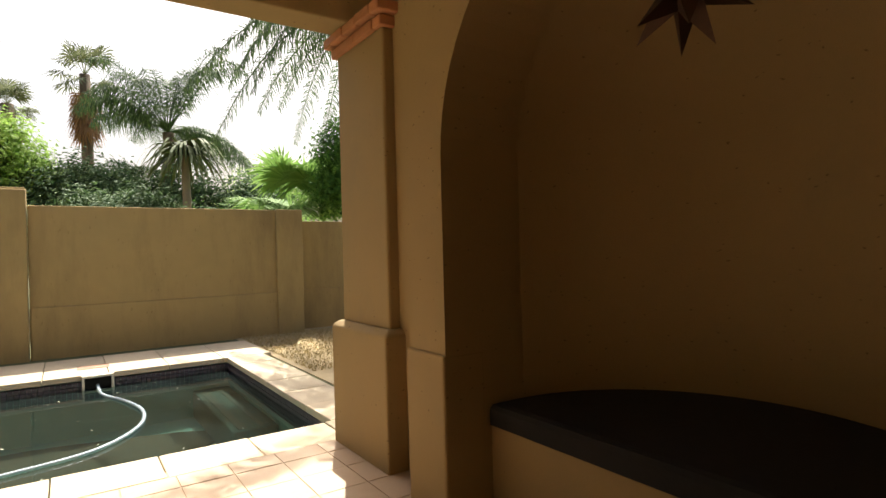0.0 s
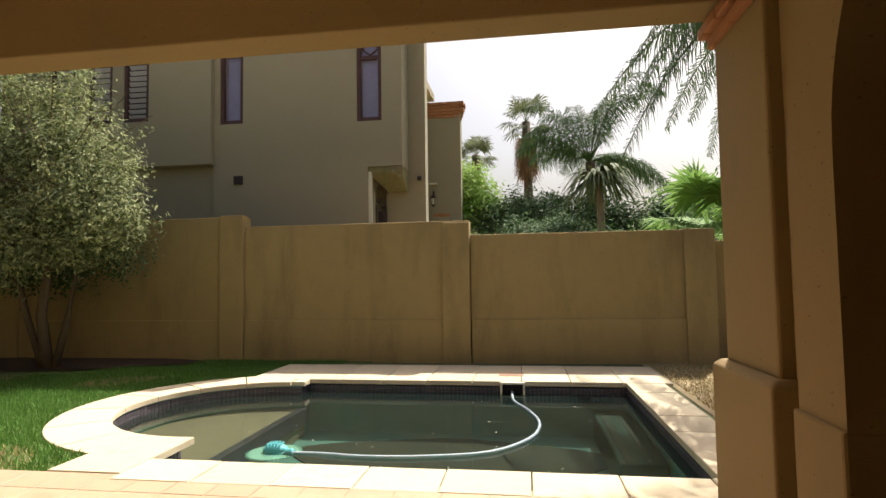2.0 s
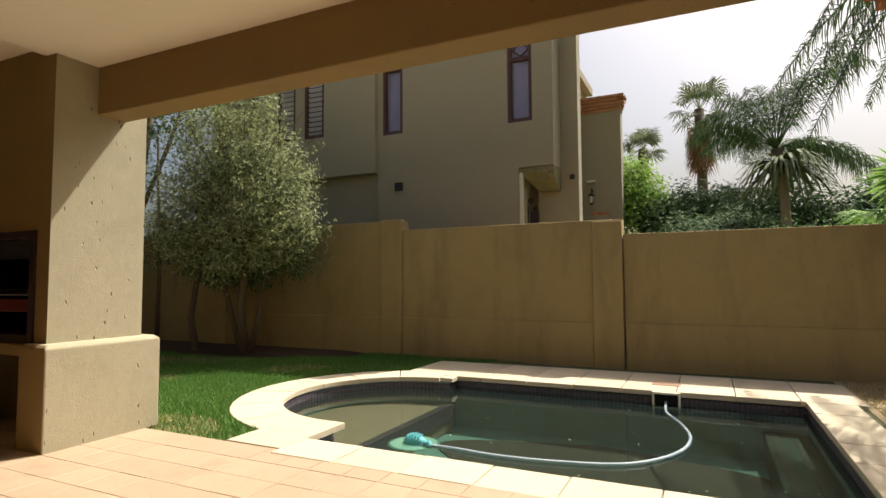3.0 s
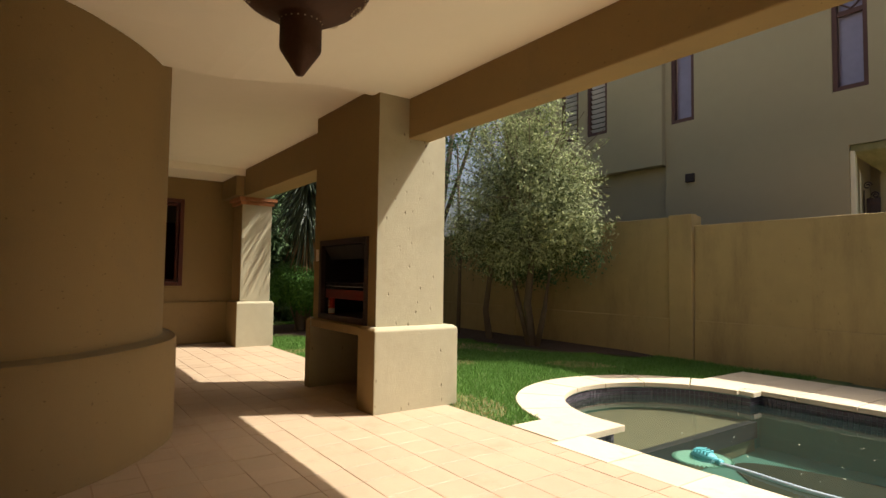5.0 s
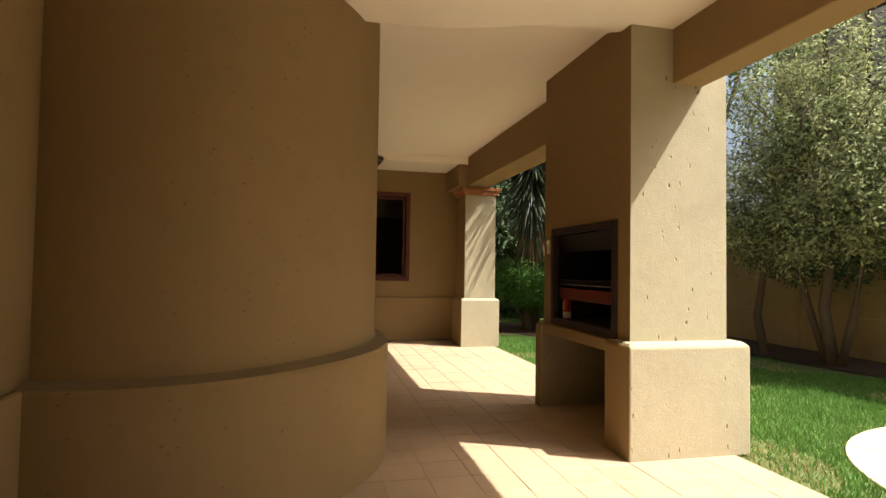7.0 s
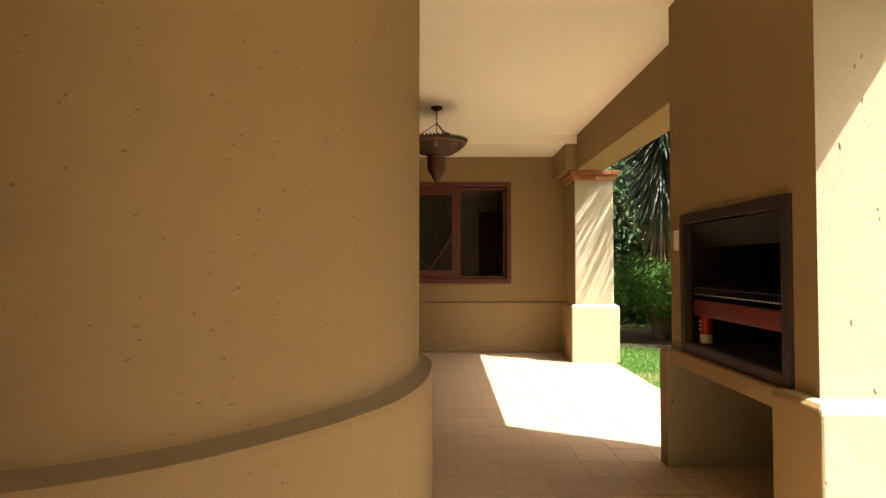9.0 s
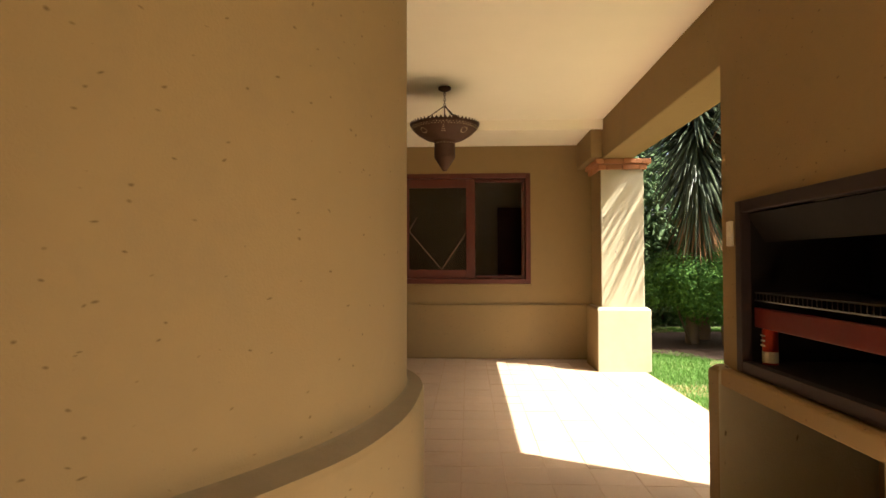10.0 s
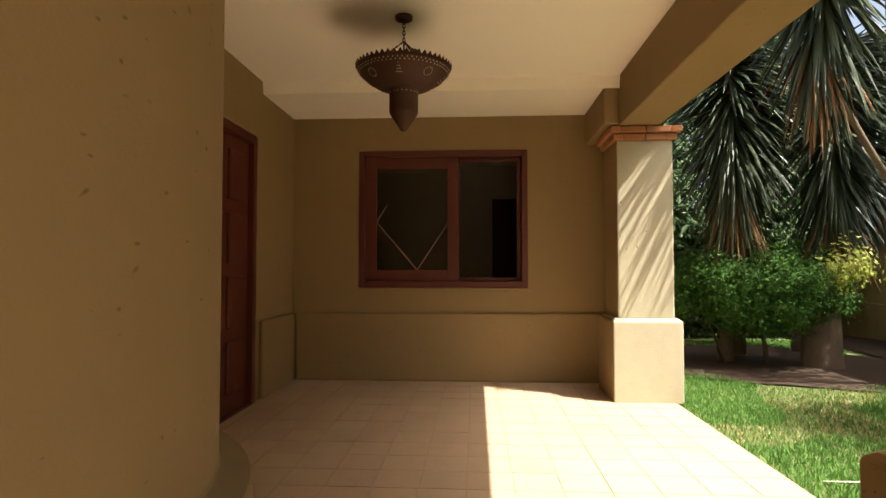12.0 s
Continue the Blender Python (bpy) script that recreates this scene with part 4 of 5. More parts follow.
door = tagged(new("door_1"), "closed dark red-brown panelled hardwood door", "door", "", "structure")
part("door_frame", ring_frame(bmesh.new(), "y", 0.313, DOOR[0], DOOR[1], -0.08, DOOR[2], 0.085, -0.16, 0.012), WOOD, door)
leaf = part("door_leaf", block(DOOR[0] + 0.087, DOOR[1] - 0.087, 0.23, 0.27, 0.01, DOOR[2] - 0.087), WOOD, door)
for i in range(2):
    for j in range(4):
        a = DOOR[0] + 0.17 + i * 0.41
        z = 0.18 + j * 0.57
        part("door_panel", block(a, a + 0.36, 0.262, 0.292, z, z + 0.46, 0.02), WOOD, leaf)
part("door_handle", tube([(DOOR[1] - 0.15, 0.27, 1.02), (DOOR[1] - 0.15, 0.32, 1.02), (DOOR[1] - 0.27, 0.325, 1.02)], 0.011, 8), STEEL, leaf)


def lantern(scale, drop):
    """A bowl-shaped punched metal lantern that hangs from a ceiling this far above its tip, which is at z = 0."""
    ob = thing("hanging_lantern", "rust-brown punched metal bowl lantern hung from chains", "hanging lamp", "patio lanterns")
    s = scale
    bm = turned([(0.0, 0.0), (0.02, 0.005), (0.105, 0.135), (0.108, 0.15), (0.108, 0.31), (0.13, 0.315), (0.20, 0.335), (0.29, 0.39), (0.345, 0.45), (0.358, 0.475), (0.352, 0.475), (0.335, 0.45), (0.28, 0.398), (0.19, 0.345), (0.11, 0.33)], 48)
    bm.transform(Matrix.Scale(s, 4))
    part("bowl", bm, RUST, ob, "", True)
    bm = bmesh.new()
    n = 52
    for k in range(n):
        a0, a1, am = 2 * math.pi * k / n, 2 * math.pi * (k + 1) / n, 2 * math.pi * (k + 0.5) / n
        for r in (0.358, 0.354):
            q = [bm.verts.new((r * math.cos(a0), r * math.sin(a0), 0.47)), bm.verts.new((r * math.cos(a1), r * math.sin(a1), 0.47)), bm.verts.new(((r + 0.008) * math.cos(am), (r + 0.008) * math.sin(am), 0.499))]
            bm.faces.new(q)
    bm.transform(Matrix.Scale(s, 4))
    part("crown_edge", bm, RUST, ob)
    # punched holes, as small pale studs of light metal round the bowl
    bm = bmesh.new()

    def dot(a, r, z, size=0.0045):
        own = bmesh.new()
        bmesh.ops.create_cone(own, cap_ends=True, segments=6, radius1=size, radius2=size, depth=0.004)
        own.transform(Matrix.Translation((r * math.cos(a), r * math.sin(a), z)) @ Matrix.Rotation(a, 4, "Z") @ Matrix.Rotation(radians(50 + 90), 4, "Y"))
        join(bm, own)

    for k in range(64):
        a = 2 * math.pi * k / 64
        dot(a, 0.344, 0.446)
        dot(a + 0.05, 0.333, 0.431)
    for k in range(8):
        a = 2 * math.pi * k / 8
        if k % 2:
            for j in range(12):
                t = 2 * math.pi * j / 12
                dot(a + 0.12 * math.cos(t), 0.285 + 0.025 * math.sin(t), 0.385 + 0.022 * math.sin(t), 0.004)
        else:
            for row in range(4):
                for j in range(row + 1):
                    dot(a + 0.045 * (j - row / 2), 0.315 - 0.018 * row, 0.413 - 0.016 * row, 0.004)
    for k in range(20):
        dot(2 * math.pi * k / 20, 0.109, 0.285, 0.004)
    bm.transform(Matrix.Scale(s, 4))
    tagged(part("punched_holes", bm, surface("bright_punched_holes", (0.55, 0.45, 0.30), 0.5, 0.1) if "bright_punched_holes" not in bpy.data.materials else bpy.data.materials["bright_punched_holes"], ob), "", "", "", "stuff")
    for k in range(3):
        a = 2 * math.pi * k / 3 + 0.4
        bm = bmesh.new()
        p, q = Vector((0.335 * math.cos(a), 0.335 * math.sin(a), 0.47)), Vector((0, 0, 0.685))
        tube([p, q], 0.0045, 6, bm)
        for j in range(9):
            c = p.lerp(q, (j + 0.5) / 9)
            own = bmesh.new()
            bmesh.ops.create_icosphere(own, subdivisions=1, radius=0.009, matrix=Matrix.Translation(c))
            join(bm, own)
        own = bmesh.new()
        bmesh.ops.create_icosphere(own, subdivisions=1, radius=0.028, matrix=Matrix.Translation(p.lerp(q, 0.12)))
        join(bm, own)
        bm.transform(Matrix.Scale(s, 4))
        part("chain", bm, RUST, ob)
    part("rod", tube([(0, 0, 0.44 * s), (0, 0, 0.69 * s)], 0.006, 8), RUST, ob)
    # chain of oval links up to the rose
    bm = bmesh.new()
    z, k = 0.68 * s, 0
    while z < drop - 0.035:
        ring = [(0.010 * math.cos(a), 0.0, z + 0.014 + 0.019 * math.sin(a)) for a in [2 * math.pi * q / 10 for q in range(11)]]
        tube([(p[0], 0, p[2]) if k % 2 else (0, p[0], p[2]) for p in ring], 0.0038, 5, bm)
        z, k = z + 0.027, k + 1
    part("hanging_chain", bm, RUST, ob)
    part("ceiling_rose", turned([(0.0, drop - 0.04), (0.03, drop - 0.04), (0.062, drop - 0.025), (0.066, drop - 0.001), (0.0, drop - 0.001)], 24), RUST, ob, "", True)
    return ob


lantern(0.98, CEIL_MID - 2.29).matrix_basis = Matrix.Translation((-7.35, 1.91, 2.29))
lantern(0.98, CEIL - 2.31).matrix_basis = pose(-1.4, 2.01, 2.31, 0, 0, 25)

# niche seat
bench = thing("niche_bench", "built-in plaster bench filling the round niche", "bench")
arc = [(2.2 + 0.915 * math.cos(radians(a)), NICHE_Y + 0.915 * math.sin(radians(a))) for a in range(-90, 91, 6)]
part("seat_block", prism([(2.12, NICHE_Y - 0.915)] + arc + [(2.12, NICHE_Y + 0.915)], 0, 0.42, 0.012), PLASTER, bench)
arc = [(2.2 + 0.9 * math.cos(radians(a)), NICHE_Y + 0.9 * math.sin(radians(a))) for a in range(-88, 89, 4)]
bm = prism([(2.10, NICHE_Y - 0.9)] + arc + [(2.10, NICHE_Y + 0.9)], 0.421, 0.525, 0.03)
tagged(part("seat_cushion", bm, CUSHION, None), "black rounded seat cushion lying on the niche bench", "cushion")

star = thing("star_lantern", "rusty metal star lantern hanging in the niche", "hanging lamp")
own = bmesh.new()
bmesh.ops.create_icosphere(own, subdivisions=1, radius=0.09)
sm = bmesh.new()
for f in own.faces:
    c = f.calc_center_median().normalized()
    if f.index % 2 == 0 or c.z < -0.3:
        tip = sm.verts.new(c * 0.25)
        vs = [sm.verts.new(v_.co) for v_ in f.verts]
        for k in range(3):
            sm.faces.new((vs[k], vs[(k + 1) % 3], tip))
    else:
        sm.faces.new([sm.verts.new(v_.co) for v_ in f.verts])
own.free()
part("star_body", sm, RUST, star)
part("hook_chain", tube([(0, 0, 0.08), (0, 0, 0.395)], 0.005, 6), RUST, star)
star.matrix_basis = pose(2.35, 1.92, 2.18, 12, 8, 20)

# barbecue fittings
bm = ring_frame(bmesh.new(), "y", BB[2], FR[0], FR[1], FR[2], FR[3], 0.06, -0.022, 0.03, 0.004)
frame_ = part("steel_frame", bm, STEEL, braai, "blackened steel frame")
for name_, b6 in (("side_plate", (FR[0] + 0.001, FR[0] + 0.012, BB[2] + 0.03, BB[3] - 0.125, FR[2], FR[3])), ("side_plate", (FR[1] - 0.012, FR[1] - 0.001, BB[2] + 0.03, BB[3] - 0.125, FR[2], FR[3])),
                  ("back_plate", (FR[0] + 0.013, FR[1] - 0.013, BB[3] - 0.14, BB[3] - 0.125, FR[2], FR[3])), ("floor_plate", (FR[0] + 0.013, FR[1] - 0.013, BB[2] + 0.03, BB[3] - 0.145, FR[2] + 0.001, FR[2] + 0.05))):
    part(name_, block(*b6), SOOT, braai, "sooty steel firebox plate")
hood = block(FR[0] + 0.062, FR[1] - 0.062, -0.005, 0.005, -0.085, 0.085)
hood.transform(Matrix.Translation((0, BB[2] + 0.06, FR[3] - 0.14)) @ Matrix.Rotation(radians(32), 4, "X"))
part("smoke_hood", hood, SOOT, braai)
grid_ = part("cooking_grid", block(FR[0] + 0.07, FR[1] - 0.07, BB[2] + 0.04, BB[2] + 0.055, 1.205, 1.212), WIRE, braai, "bright wire cooking grid")
x = FR[0] + 0.075
while x < FR[1] - 0.07:
    part("grid_wire", tube([(x, BB[2] + 0.045, 1.17), (x, BB[2] + 0.045, 1.208), (x, BB[2] + 0.5, 1.208)], 0.003, 5), WIRE, grid_)
    x += 0.033
part("grid_bar", tube([(FR[0] + 0.065, BB[2] + 0.042, 1.17), (FR[1] - 0.065, BB[2] + 0.042, 1.17)], 0.004, 6), WIRE, grid_)
part("ash_drawer", block(FR[0] + 0.07, FR[1] - 0.065, BB[2] + 0.035, BB[2] + 0.06, 1.035, 1.135, 0.006), RED, braai, "red painted drawer front")
tin = thing("spice_tin", "small red and white tin inside the barbecue", "tin")
part("tin_body", turned([(0.0, 0.851), (0.036, 0.851), (0.036, 1.02), (0.03, 1.03), (0.0, 1.03)], 20, FR[0] + 0.095, BB[2] + 0.1), surface("red_tin_print", (0.50, 0.045, 0.02), 0.4, 0.05), tin, "", True)
part("tin_band", turned([(0.0365, 0.86), (0.0368, 0.9), (0.0365, 0.915)], 20, FR[0] + 0.095, BB[2] + 0.1), PALE, tin, "white lower band")
bm = bmesh.new()
for z, w_ in ((0.94, 0.04), (0.965, 0.034), (0.99, 0.038)):
    block(FR[0] + 0.095 - w_ / 2, FR[0] + 0.095 + w_ / 2, BB[2] + 0.062, BB[2] + 0.066, z, z + 0.008, 0, bm)
part("print_bars", bm, PALE, tin)
switch = thing("light_switch", "cream plastic double light switch beside the barbecue", "light switch")
part("switch_plate", block(-4.82, -4.755, BB[2] - 0.014, BB[2] - 0.001, 1.45, 1.585, 0.005), PALE, switch)
part("rocker", block(-4.80, -4.775, BB[2] - 0.02, BB[2] - 0.013, 1.53, 1.56, 0.003), PALE, switch)
part("rocker", block(-4.80, -4.775, BB[2] - 0.02, BB[2] - 0.013, 1.475, 1.505, 0.003), PALE, switch)

# ---- lawn and plants ----
rng = np.random.default_rng(7)


def leaves_mesh(name, centres, normals, lengths, widths, material, bend=0.25):
    """Many leaves as one mesh: each a folded blade of two quads, at its centre, along its own direction."""
    n = len(centres)
    along = rng.normal(size=(n, 3))
    normals = normals / np.maximum(np.linalg.norm(normals, axis=1, keepdims=True), 1e-6)
    along -= (along * normals).sum(1, keepdims=True) * normals
    along /= np.maximum(np.linalg.norm(along, axis=1, keepdims=True), 1e-6)
    side = np.cross(normals, along)
    L, W = lengths[:, None], widths[:, None]
    v = np.stack([centres - along * L / 2, centres + side * W / 2 - normals * W * bend, centres + along * L / 2, centres - side * W / 2 - normals * W * bend], 1).reshape(-1, 3)
    idx = np.arange(n)[:, None] * 4
    faces = np.concatenate([idx + [0, 1, 2], idx + [0, 2, 3]], 1).reshape(-1, 3)
    me = bpy.data.meshes.new(name)
    me.from_pydata(v.tolist(), [], faces.tolist())
    me.materials.append(material)
    return me


def clumps(centre, radii, clump_count, per, clump_r, low=-1.0, flat=0.0):
    """Leaf centres gathered in clumps over an uneven ellipsoid, and their outward directions."""
    out, nor = [], []
    for _ in range(clump_count):
        d = rng.normal(size=3)
        d /= np.linalg.norm(d)
        if d[2] < low:
            d[2] = abs(d[2])
        r = rng.uniform(0.45, 1.0) ** 0.5 * rng.uniform(0.75, 1.15)
        c = np.array(centre) + d * np.array(radii) * r
        p = rng.normal(size=(per, 3)) * clump_r * 0.55
        out.append(c + p)
        nor.append(p * 0.7 / clump_r + d * 0.9 + rng.normal(size=(per, 3)) * 0.6 + [0, 0, 0.7])
    return np.concatenate(out), np.concatenate(nor)


def link(name, me, parent, label="", kind=""):
    ob = new(name, me)
    ob.parent = parent
    return tagged(ob, label, "", "", kind)


def bush(label, centre, radii, count, per, clump_r, size, material, stems=(), name="bush", low=-1.0, category="bush", width=0.45):
    ob = thing(name, label, category)
    c, nn = clumps(centre, radii, count, per, clump_r, low)
    c[:, 2] = np.maximum(c[:, 2], 0.06)
    ln = rng.uniform(0.7, 1.3, len(c)) * size
    link("crown", leaves_mesh("crown", c, nn, ln, ln * width, material), ob)
    for pts, r in stems:
        part("stem", tube(pts, r, 8, None, 0.45), BARK, ob, "", True)
    return ob


# lawn sheet, soil bed and grass blades
def in_pool(x, y, m=0.0):
    rect = (x > POOL[0] - 0.45 - m) & (x < 2.6 + m) & (y < 9.2 + m)
    arc_ = np.hypot(x - BAY[0], y - BAY[1]) < R_OUT + m
    far = (x > -2.72 - m) & (y > POOL[3] - 0.03 - m) & (y < 9.17 + m)
    return rect | arc_ | far


lm = bmesh.new()
gx, gy = np.arange(-15.3, -1.5, 0.3), np.arange(Y_EDGE + 0.0, 9.7, 0.28)
vv = {}
for x in gx:
    for y in gy:
        vv[x, y] = lm.verts.new((x, y, -0.02 + 0.012 * noise.noise((x, y, 0))))
for i in range(len(gx) - 1):
    for j in range(len(gy) - 1):
        cx_, cy_ = gx[i] + 0.15, gy[j] + 0.14
        if not in_pool(np.array(cx_), np.array(cy_), -0.12):
            lm.faces.new((vv[gx[i], gy[j]], vv[gx[i + 1], gy[j]], vv[gx[i + 1], gy[j + 1]], vv[gx[i], gy[j + 1]]))
for v_ in [q for q in lm.verts if not q.link_faces]:
    lm.verts.remove(v_)
setting("lawn", lm, LAWN_SOIL, "green lawn with dry patches between patio and garden wall", "lawn", True)


def bed_mask(x, y):
    """Bare soil under the shrub and along the wall."""
    a = ((x + 11.2) / 1.6) ** 2 + ((y - 6.4) / 1.55) ** 2 < 1 + 0.2 * np.sin(3 * x + 2 * y)
    b = (y > 8.75 - 0.75 * np.clip((-4.6 - x) / 1.5, 0, 1) + 0.15 * np.sin(2.3 * x) + 0.1 * np.sin(7.1 * x)) & (x < -4.3)
    return a | b


def blades(name, x, y, h0, h1, material, label):
    n = len(x)
    a, h = rng.uniform(0, 2 * np.pi, n), rng.uniform(h0, h1, n)
    w = rng.uniform(0.004, 0.008, n)
    lean = rng.normal(scale=0.35, size=(n, 2)) * h[:, None]
    z = np.full(n, -0.02)
    v = np.stack([np.stack([x - w * np.cos(a), y - w * np.sin(a), z], 1), np.stack([x + w * np.cos(a), y + w * np.sin(a), z], 1), np.stack([x + lean[:, 0], y + lean[:, 1], z + h], 1)], 1).reshape(-1, 3)
    me = bpy.data.meshes.new(name)
    me.from_pydata(v.tolist(), [], (np.arange(n)[:, None] * 3 + [0, 1, 2]).tolist())
    me.materials.append(material)
    tagged(new(name, me), label, "grass", "", "stuff")


n = 210000
x = rng.uniform(-13.5, -1.9, n)
y = rng.uniform(Y_EDGE + 0.01, 9.55, n)
patch = np.array([noise.noise((a * 0.8, b * 0.8, 3.0)) for a, b in zip(x[::1], y[::1])])
dry = (patch > 0.2) | (((x + 9.6) / 1.0) ** 2 + ((y - 5.9) / 0.9) ** 2 < 0.5 + patch) | (((x + 6.6) / 1.5) ** 2 + ((y - 7.7) / 0.45) ** 2 < 0.6 + patch)
ok = ~in_pool(x, y, 0.01) & ~bed_mask(x, y)
thin = rng.uniform(size=n) < 0.3
g = ok & (~dry | thin)
blades("lawn_grass", x[g], y[g], 0.025, 0.06, GRASS, "short bright green lawn grass")
d = ok & dry & ~thin & (rng.uniform(size=n) < 0.5)
blades("dry_grass", x[d], y[d], 0.015, 0.04, DRY_GRASS, "dry straw-coloured grass patches in the lawn")
n = 16000
x, y = rng.uniform(2.65, 5.5, n), rng.uniform(6.5, 9.6, n)
blades("dry_grass", x, y, 0.01, 0.035, DRY_GRASS, "dry straw-coloured grass beside the pool")
sm = bmesh.new()
for cx_, cy_, rx_, ry_ in ((-11.2, 6.4, 1.75, 1.7), (-9.3, 9.1, 4.9, 1.0)):
    f = [sm.verts.new((cx_ + rx_ * math.cos(a) * (1 + 0.08 * math.sin(5 * a)), cy_ + ry_ * math.sin(a) * (1 + 0.06 * math.cos(4 * a)), 0.004)) for a in [2 * math.pi * k / 48 for k in range(48)]]
    sm.faces.new(f)
setting("soil_bed", sm, SOIL, "bare dark soil under shrub and along the wall", "soil")
setting("dry_ground", block(2.6, 6.0, 4.5, 9.94, -0.2, -0.03), surface("dry_sandy_ground", (0.42, 0.33, 0.19), 0.95, 0.2, 1.0, 12.0, 90.0, 0.5), "dry sandy ground beside the pool", "ground")

# garden tree with several stems
tree = bush("multi-stemmed silvery green garden tree before the wall", (-6.3, 8.35, 2.85), (1.15, 0.75, 0.95), 95, 105, 0.3, 0.085, SILVER_LEAF, name="garden_tree", category="tree", width=0.32,
            stems=[([(-7.6, 8.6, -0.05), (-7.75, 8.6, 0.6), (-7.5, 8.5, 1.3), (-7.3, 8.45, 2.4)], 0.075), ([(-6.35, 8.6, -0.05), (-6.45, 8.55, 0.8), (-6.3, 8.5, 1.5), (-6.2, 8.4, 3.4)], 0.09),
                   ([(-6.25, 8.6, -0.05), (-6.05, 8.6, 0.7), (-5.8, 8.5, 1.5), (-5.4, 8.4, 2.6)], 0.06), ([(-6.45, 8.6, 0.0), (-6.75, 8.6, 0.8), (-6.9, 8.5, 1.6), (-7.0, 8.4, 3.2)], 0.06)])
for cc, rr, nc in (((-6.95, 8.3, 3.75), (0.75, 0.65, 0.85), 50), ((-5.5, 8.3, 3.2), (0.75, 0.6, 0.8), 46), ((-5.1, 8.25, 2.35), (0.65, 0.6, 0.55), 40), ((-7.5, 8.4, 2.5), (0.8, 0.7, 0.8), 60), ((-6.2, 8.4, 4.35), (0.5, 0.5, 0.65), 22), ((-6.3, 8.2, 1.95), (1.0, 0.7, 0.55), 55), ((-5.15, 8.25, 2.0), (0.5, 0.5, 0.45), 26), ((-7.2, 8.3, 2.0), (0.8, 0.6, 0.5), 36)):
    c, nn = clumps(cc, rr, int(nc * 0.75), 120, 0.28)
    ln = rng.uniform(0.7, 1.3, len(c)) * 0.083
    link("crown", leaves_mesh("crown", c, nn, ln, ln * 0.32, SILVER_LEAF), tree)
# open lower growth behind, its shade put in as dark hedge leaves, and a thin neighbour to the west
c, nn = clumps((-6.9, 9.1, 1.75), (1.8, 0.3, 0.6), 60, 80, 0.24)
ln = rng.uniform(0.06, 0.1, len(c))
link("shaded_growth", leaves_mesh("shaded_growth", c, nn, ln, ln * 0.4, HEDGE_LEAF), tree, "leaves behind the crown, coloured dark for shade")
c, nn = clumps((-8.9, 8.7, 3.1), (0.45, 0.6, 1.7), 34, 55, 0.26)
ln = rng.uniform(0.05, 0.09, len(c))
link("crown", leaves_mesh("crown", c, nn, ln, ln * 0.4, HEDGE_LEAF), tree)
part("stem", tube([(-8.9, 8.75, -0.05), (-8.85, 8.75, 1.8), (-8.95, 8.7, 4.4)], 0.05, 8, None, 0.4), BARK, tree, "", True)
c, nn = clumps((-6.6, 8.2, 3.7), (1.0, 0.5, 0.8), 9, 9, 0.07)
ln = rng.uniform(0.03, 0.05, len(c))
link("blossom", leaves_mesh("blossom", c, nn, ln, ln * 0.8, leafy("lilac_blossom", (0.20, 0.10, 0.32), (0.36, 0.22, 0.5), 0.3)), tree, "small lilac blossoms")
# long sprays that stand clear of the crown
for k in range(46):
    a, e = rng.uniform(0, 2 * math.pi), rng.uniform(-0.4, 1.3)
    o = Vector((-6.3 + 1.35 * math.cos(a) * math.cos(e), 8.3 + 0.7 * math.sin(a) * math.cos(e), 2.75 + 1.15 * math.sin(e)))
    d_ = Vector((math.cos(a) * math.cos(e), math.sin(a) * math.cos(e), math.sin(e) + 0.35)).normalized()
    L = rng.uniform(0.35, 0.75)
    pts = [o + d_ * L * t + Vector((0, 0, -0.16 * L * t * t)) for t in (0, 0.33, 0.66, 1.0)]
    part("spray_stem", tube(pts, 0.006, 5, None, 0.4), BARK, tree)
    c = np.array([pts[0].lerp(pts[3], t) for t in rng.uniform(0.15, 1.05, 26)]) + rng.normal(size=(26, 3)) * 0.035
    ln = rng.uniform(0.05, 0.09, 26)
    link("spray", leaves_mesh("spray", c, rng.normal(size=(26, 3)) + [0, 0, 0.5], ln, ln * 0.35, SILVER_LEAF), tree, "", "stuff")
for k in range(26):
    a = rng.uniform(0, 2 * math.pi)
    tipp = Vector((-6.45 + 1.95 * math.cos(a), 8.35 + 1.0 * math.sin(a), 3.0 + rng.uniform(-0.6, 1.6)))
    part("twig", tube([(-6.3, 8.45, 1.9), Vector((-6.3, 8.45, 2.4)).lerp(tipp, 0.5) + Vector((0, 0, 0.2)), tipp], 0.016, 5, None, 0.3), BARK, tree)

# clipped shrub on short stems
shrub = bush("dense clipped green shrub standing on bare soil", (-11.0, 6.2, 1.03), (0.8, 1.2, 0.55), 520, 75, 0.14, 0.047, SHRUB_LEAF, name="clipped_shrub", category="shrub", width=0.6,
             stems=[([(-11.0, 6.3, -0.02), (-11.0, 6.25, 0.5), (-10.9, 6.1, 1.0)], 0.035), ([(-11.1, 5.8, -0.02), (-11.05, 5.6, 0.5), (-11.0, 5.5, 0.95)], 0.03), ([(-10.9, 6.7, -0.02), (-10.95, 6.8, 0.5), (-11.0, 6.9, 0.9)], 0.03)])
# sunlight on the shrub's right side, put in as yellow-green leaves
c, nn = clumps((-10.6, 6.95, 1.3), (0.5, 0.35, 0.3), 26, 26, 0.13)
ln = rng.uniform(0.045, 0.075, len(c))
link("sun_tinted_leaves", leaves_mesh("sun_tinted_leaves", c, nn, ln, ln * 0.6, YELLOW_LEAF), shrub, "yellow-green leaves that colour in sunlight on the shrub")


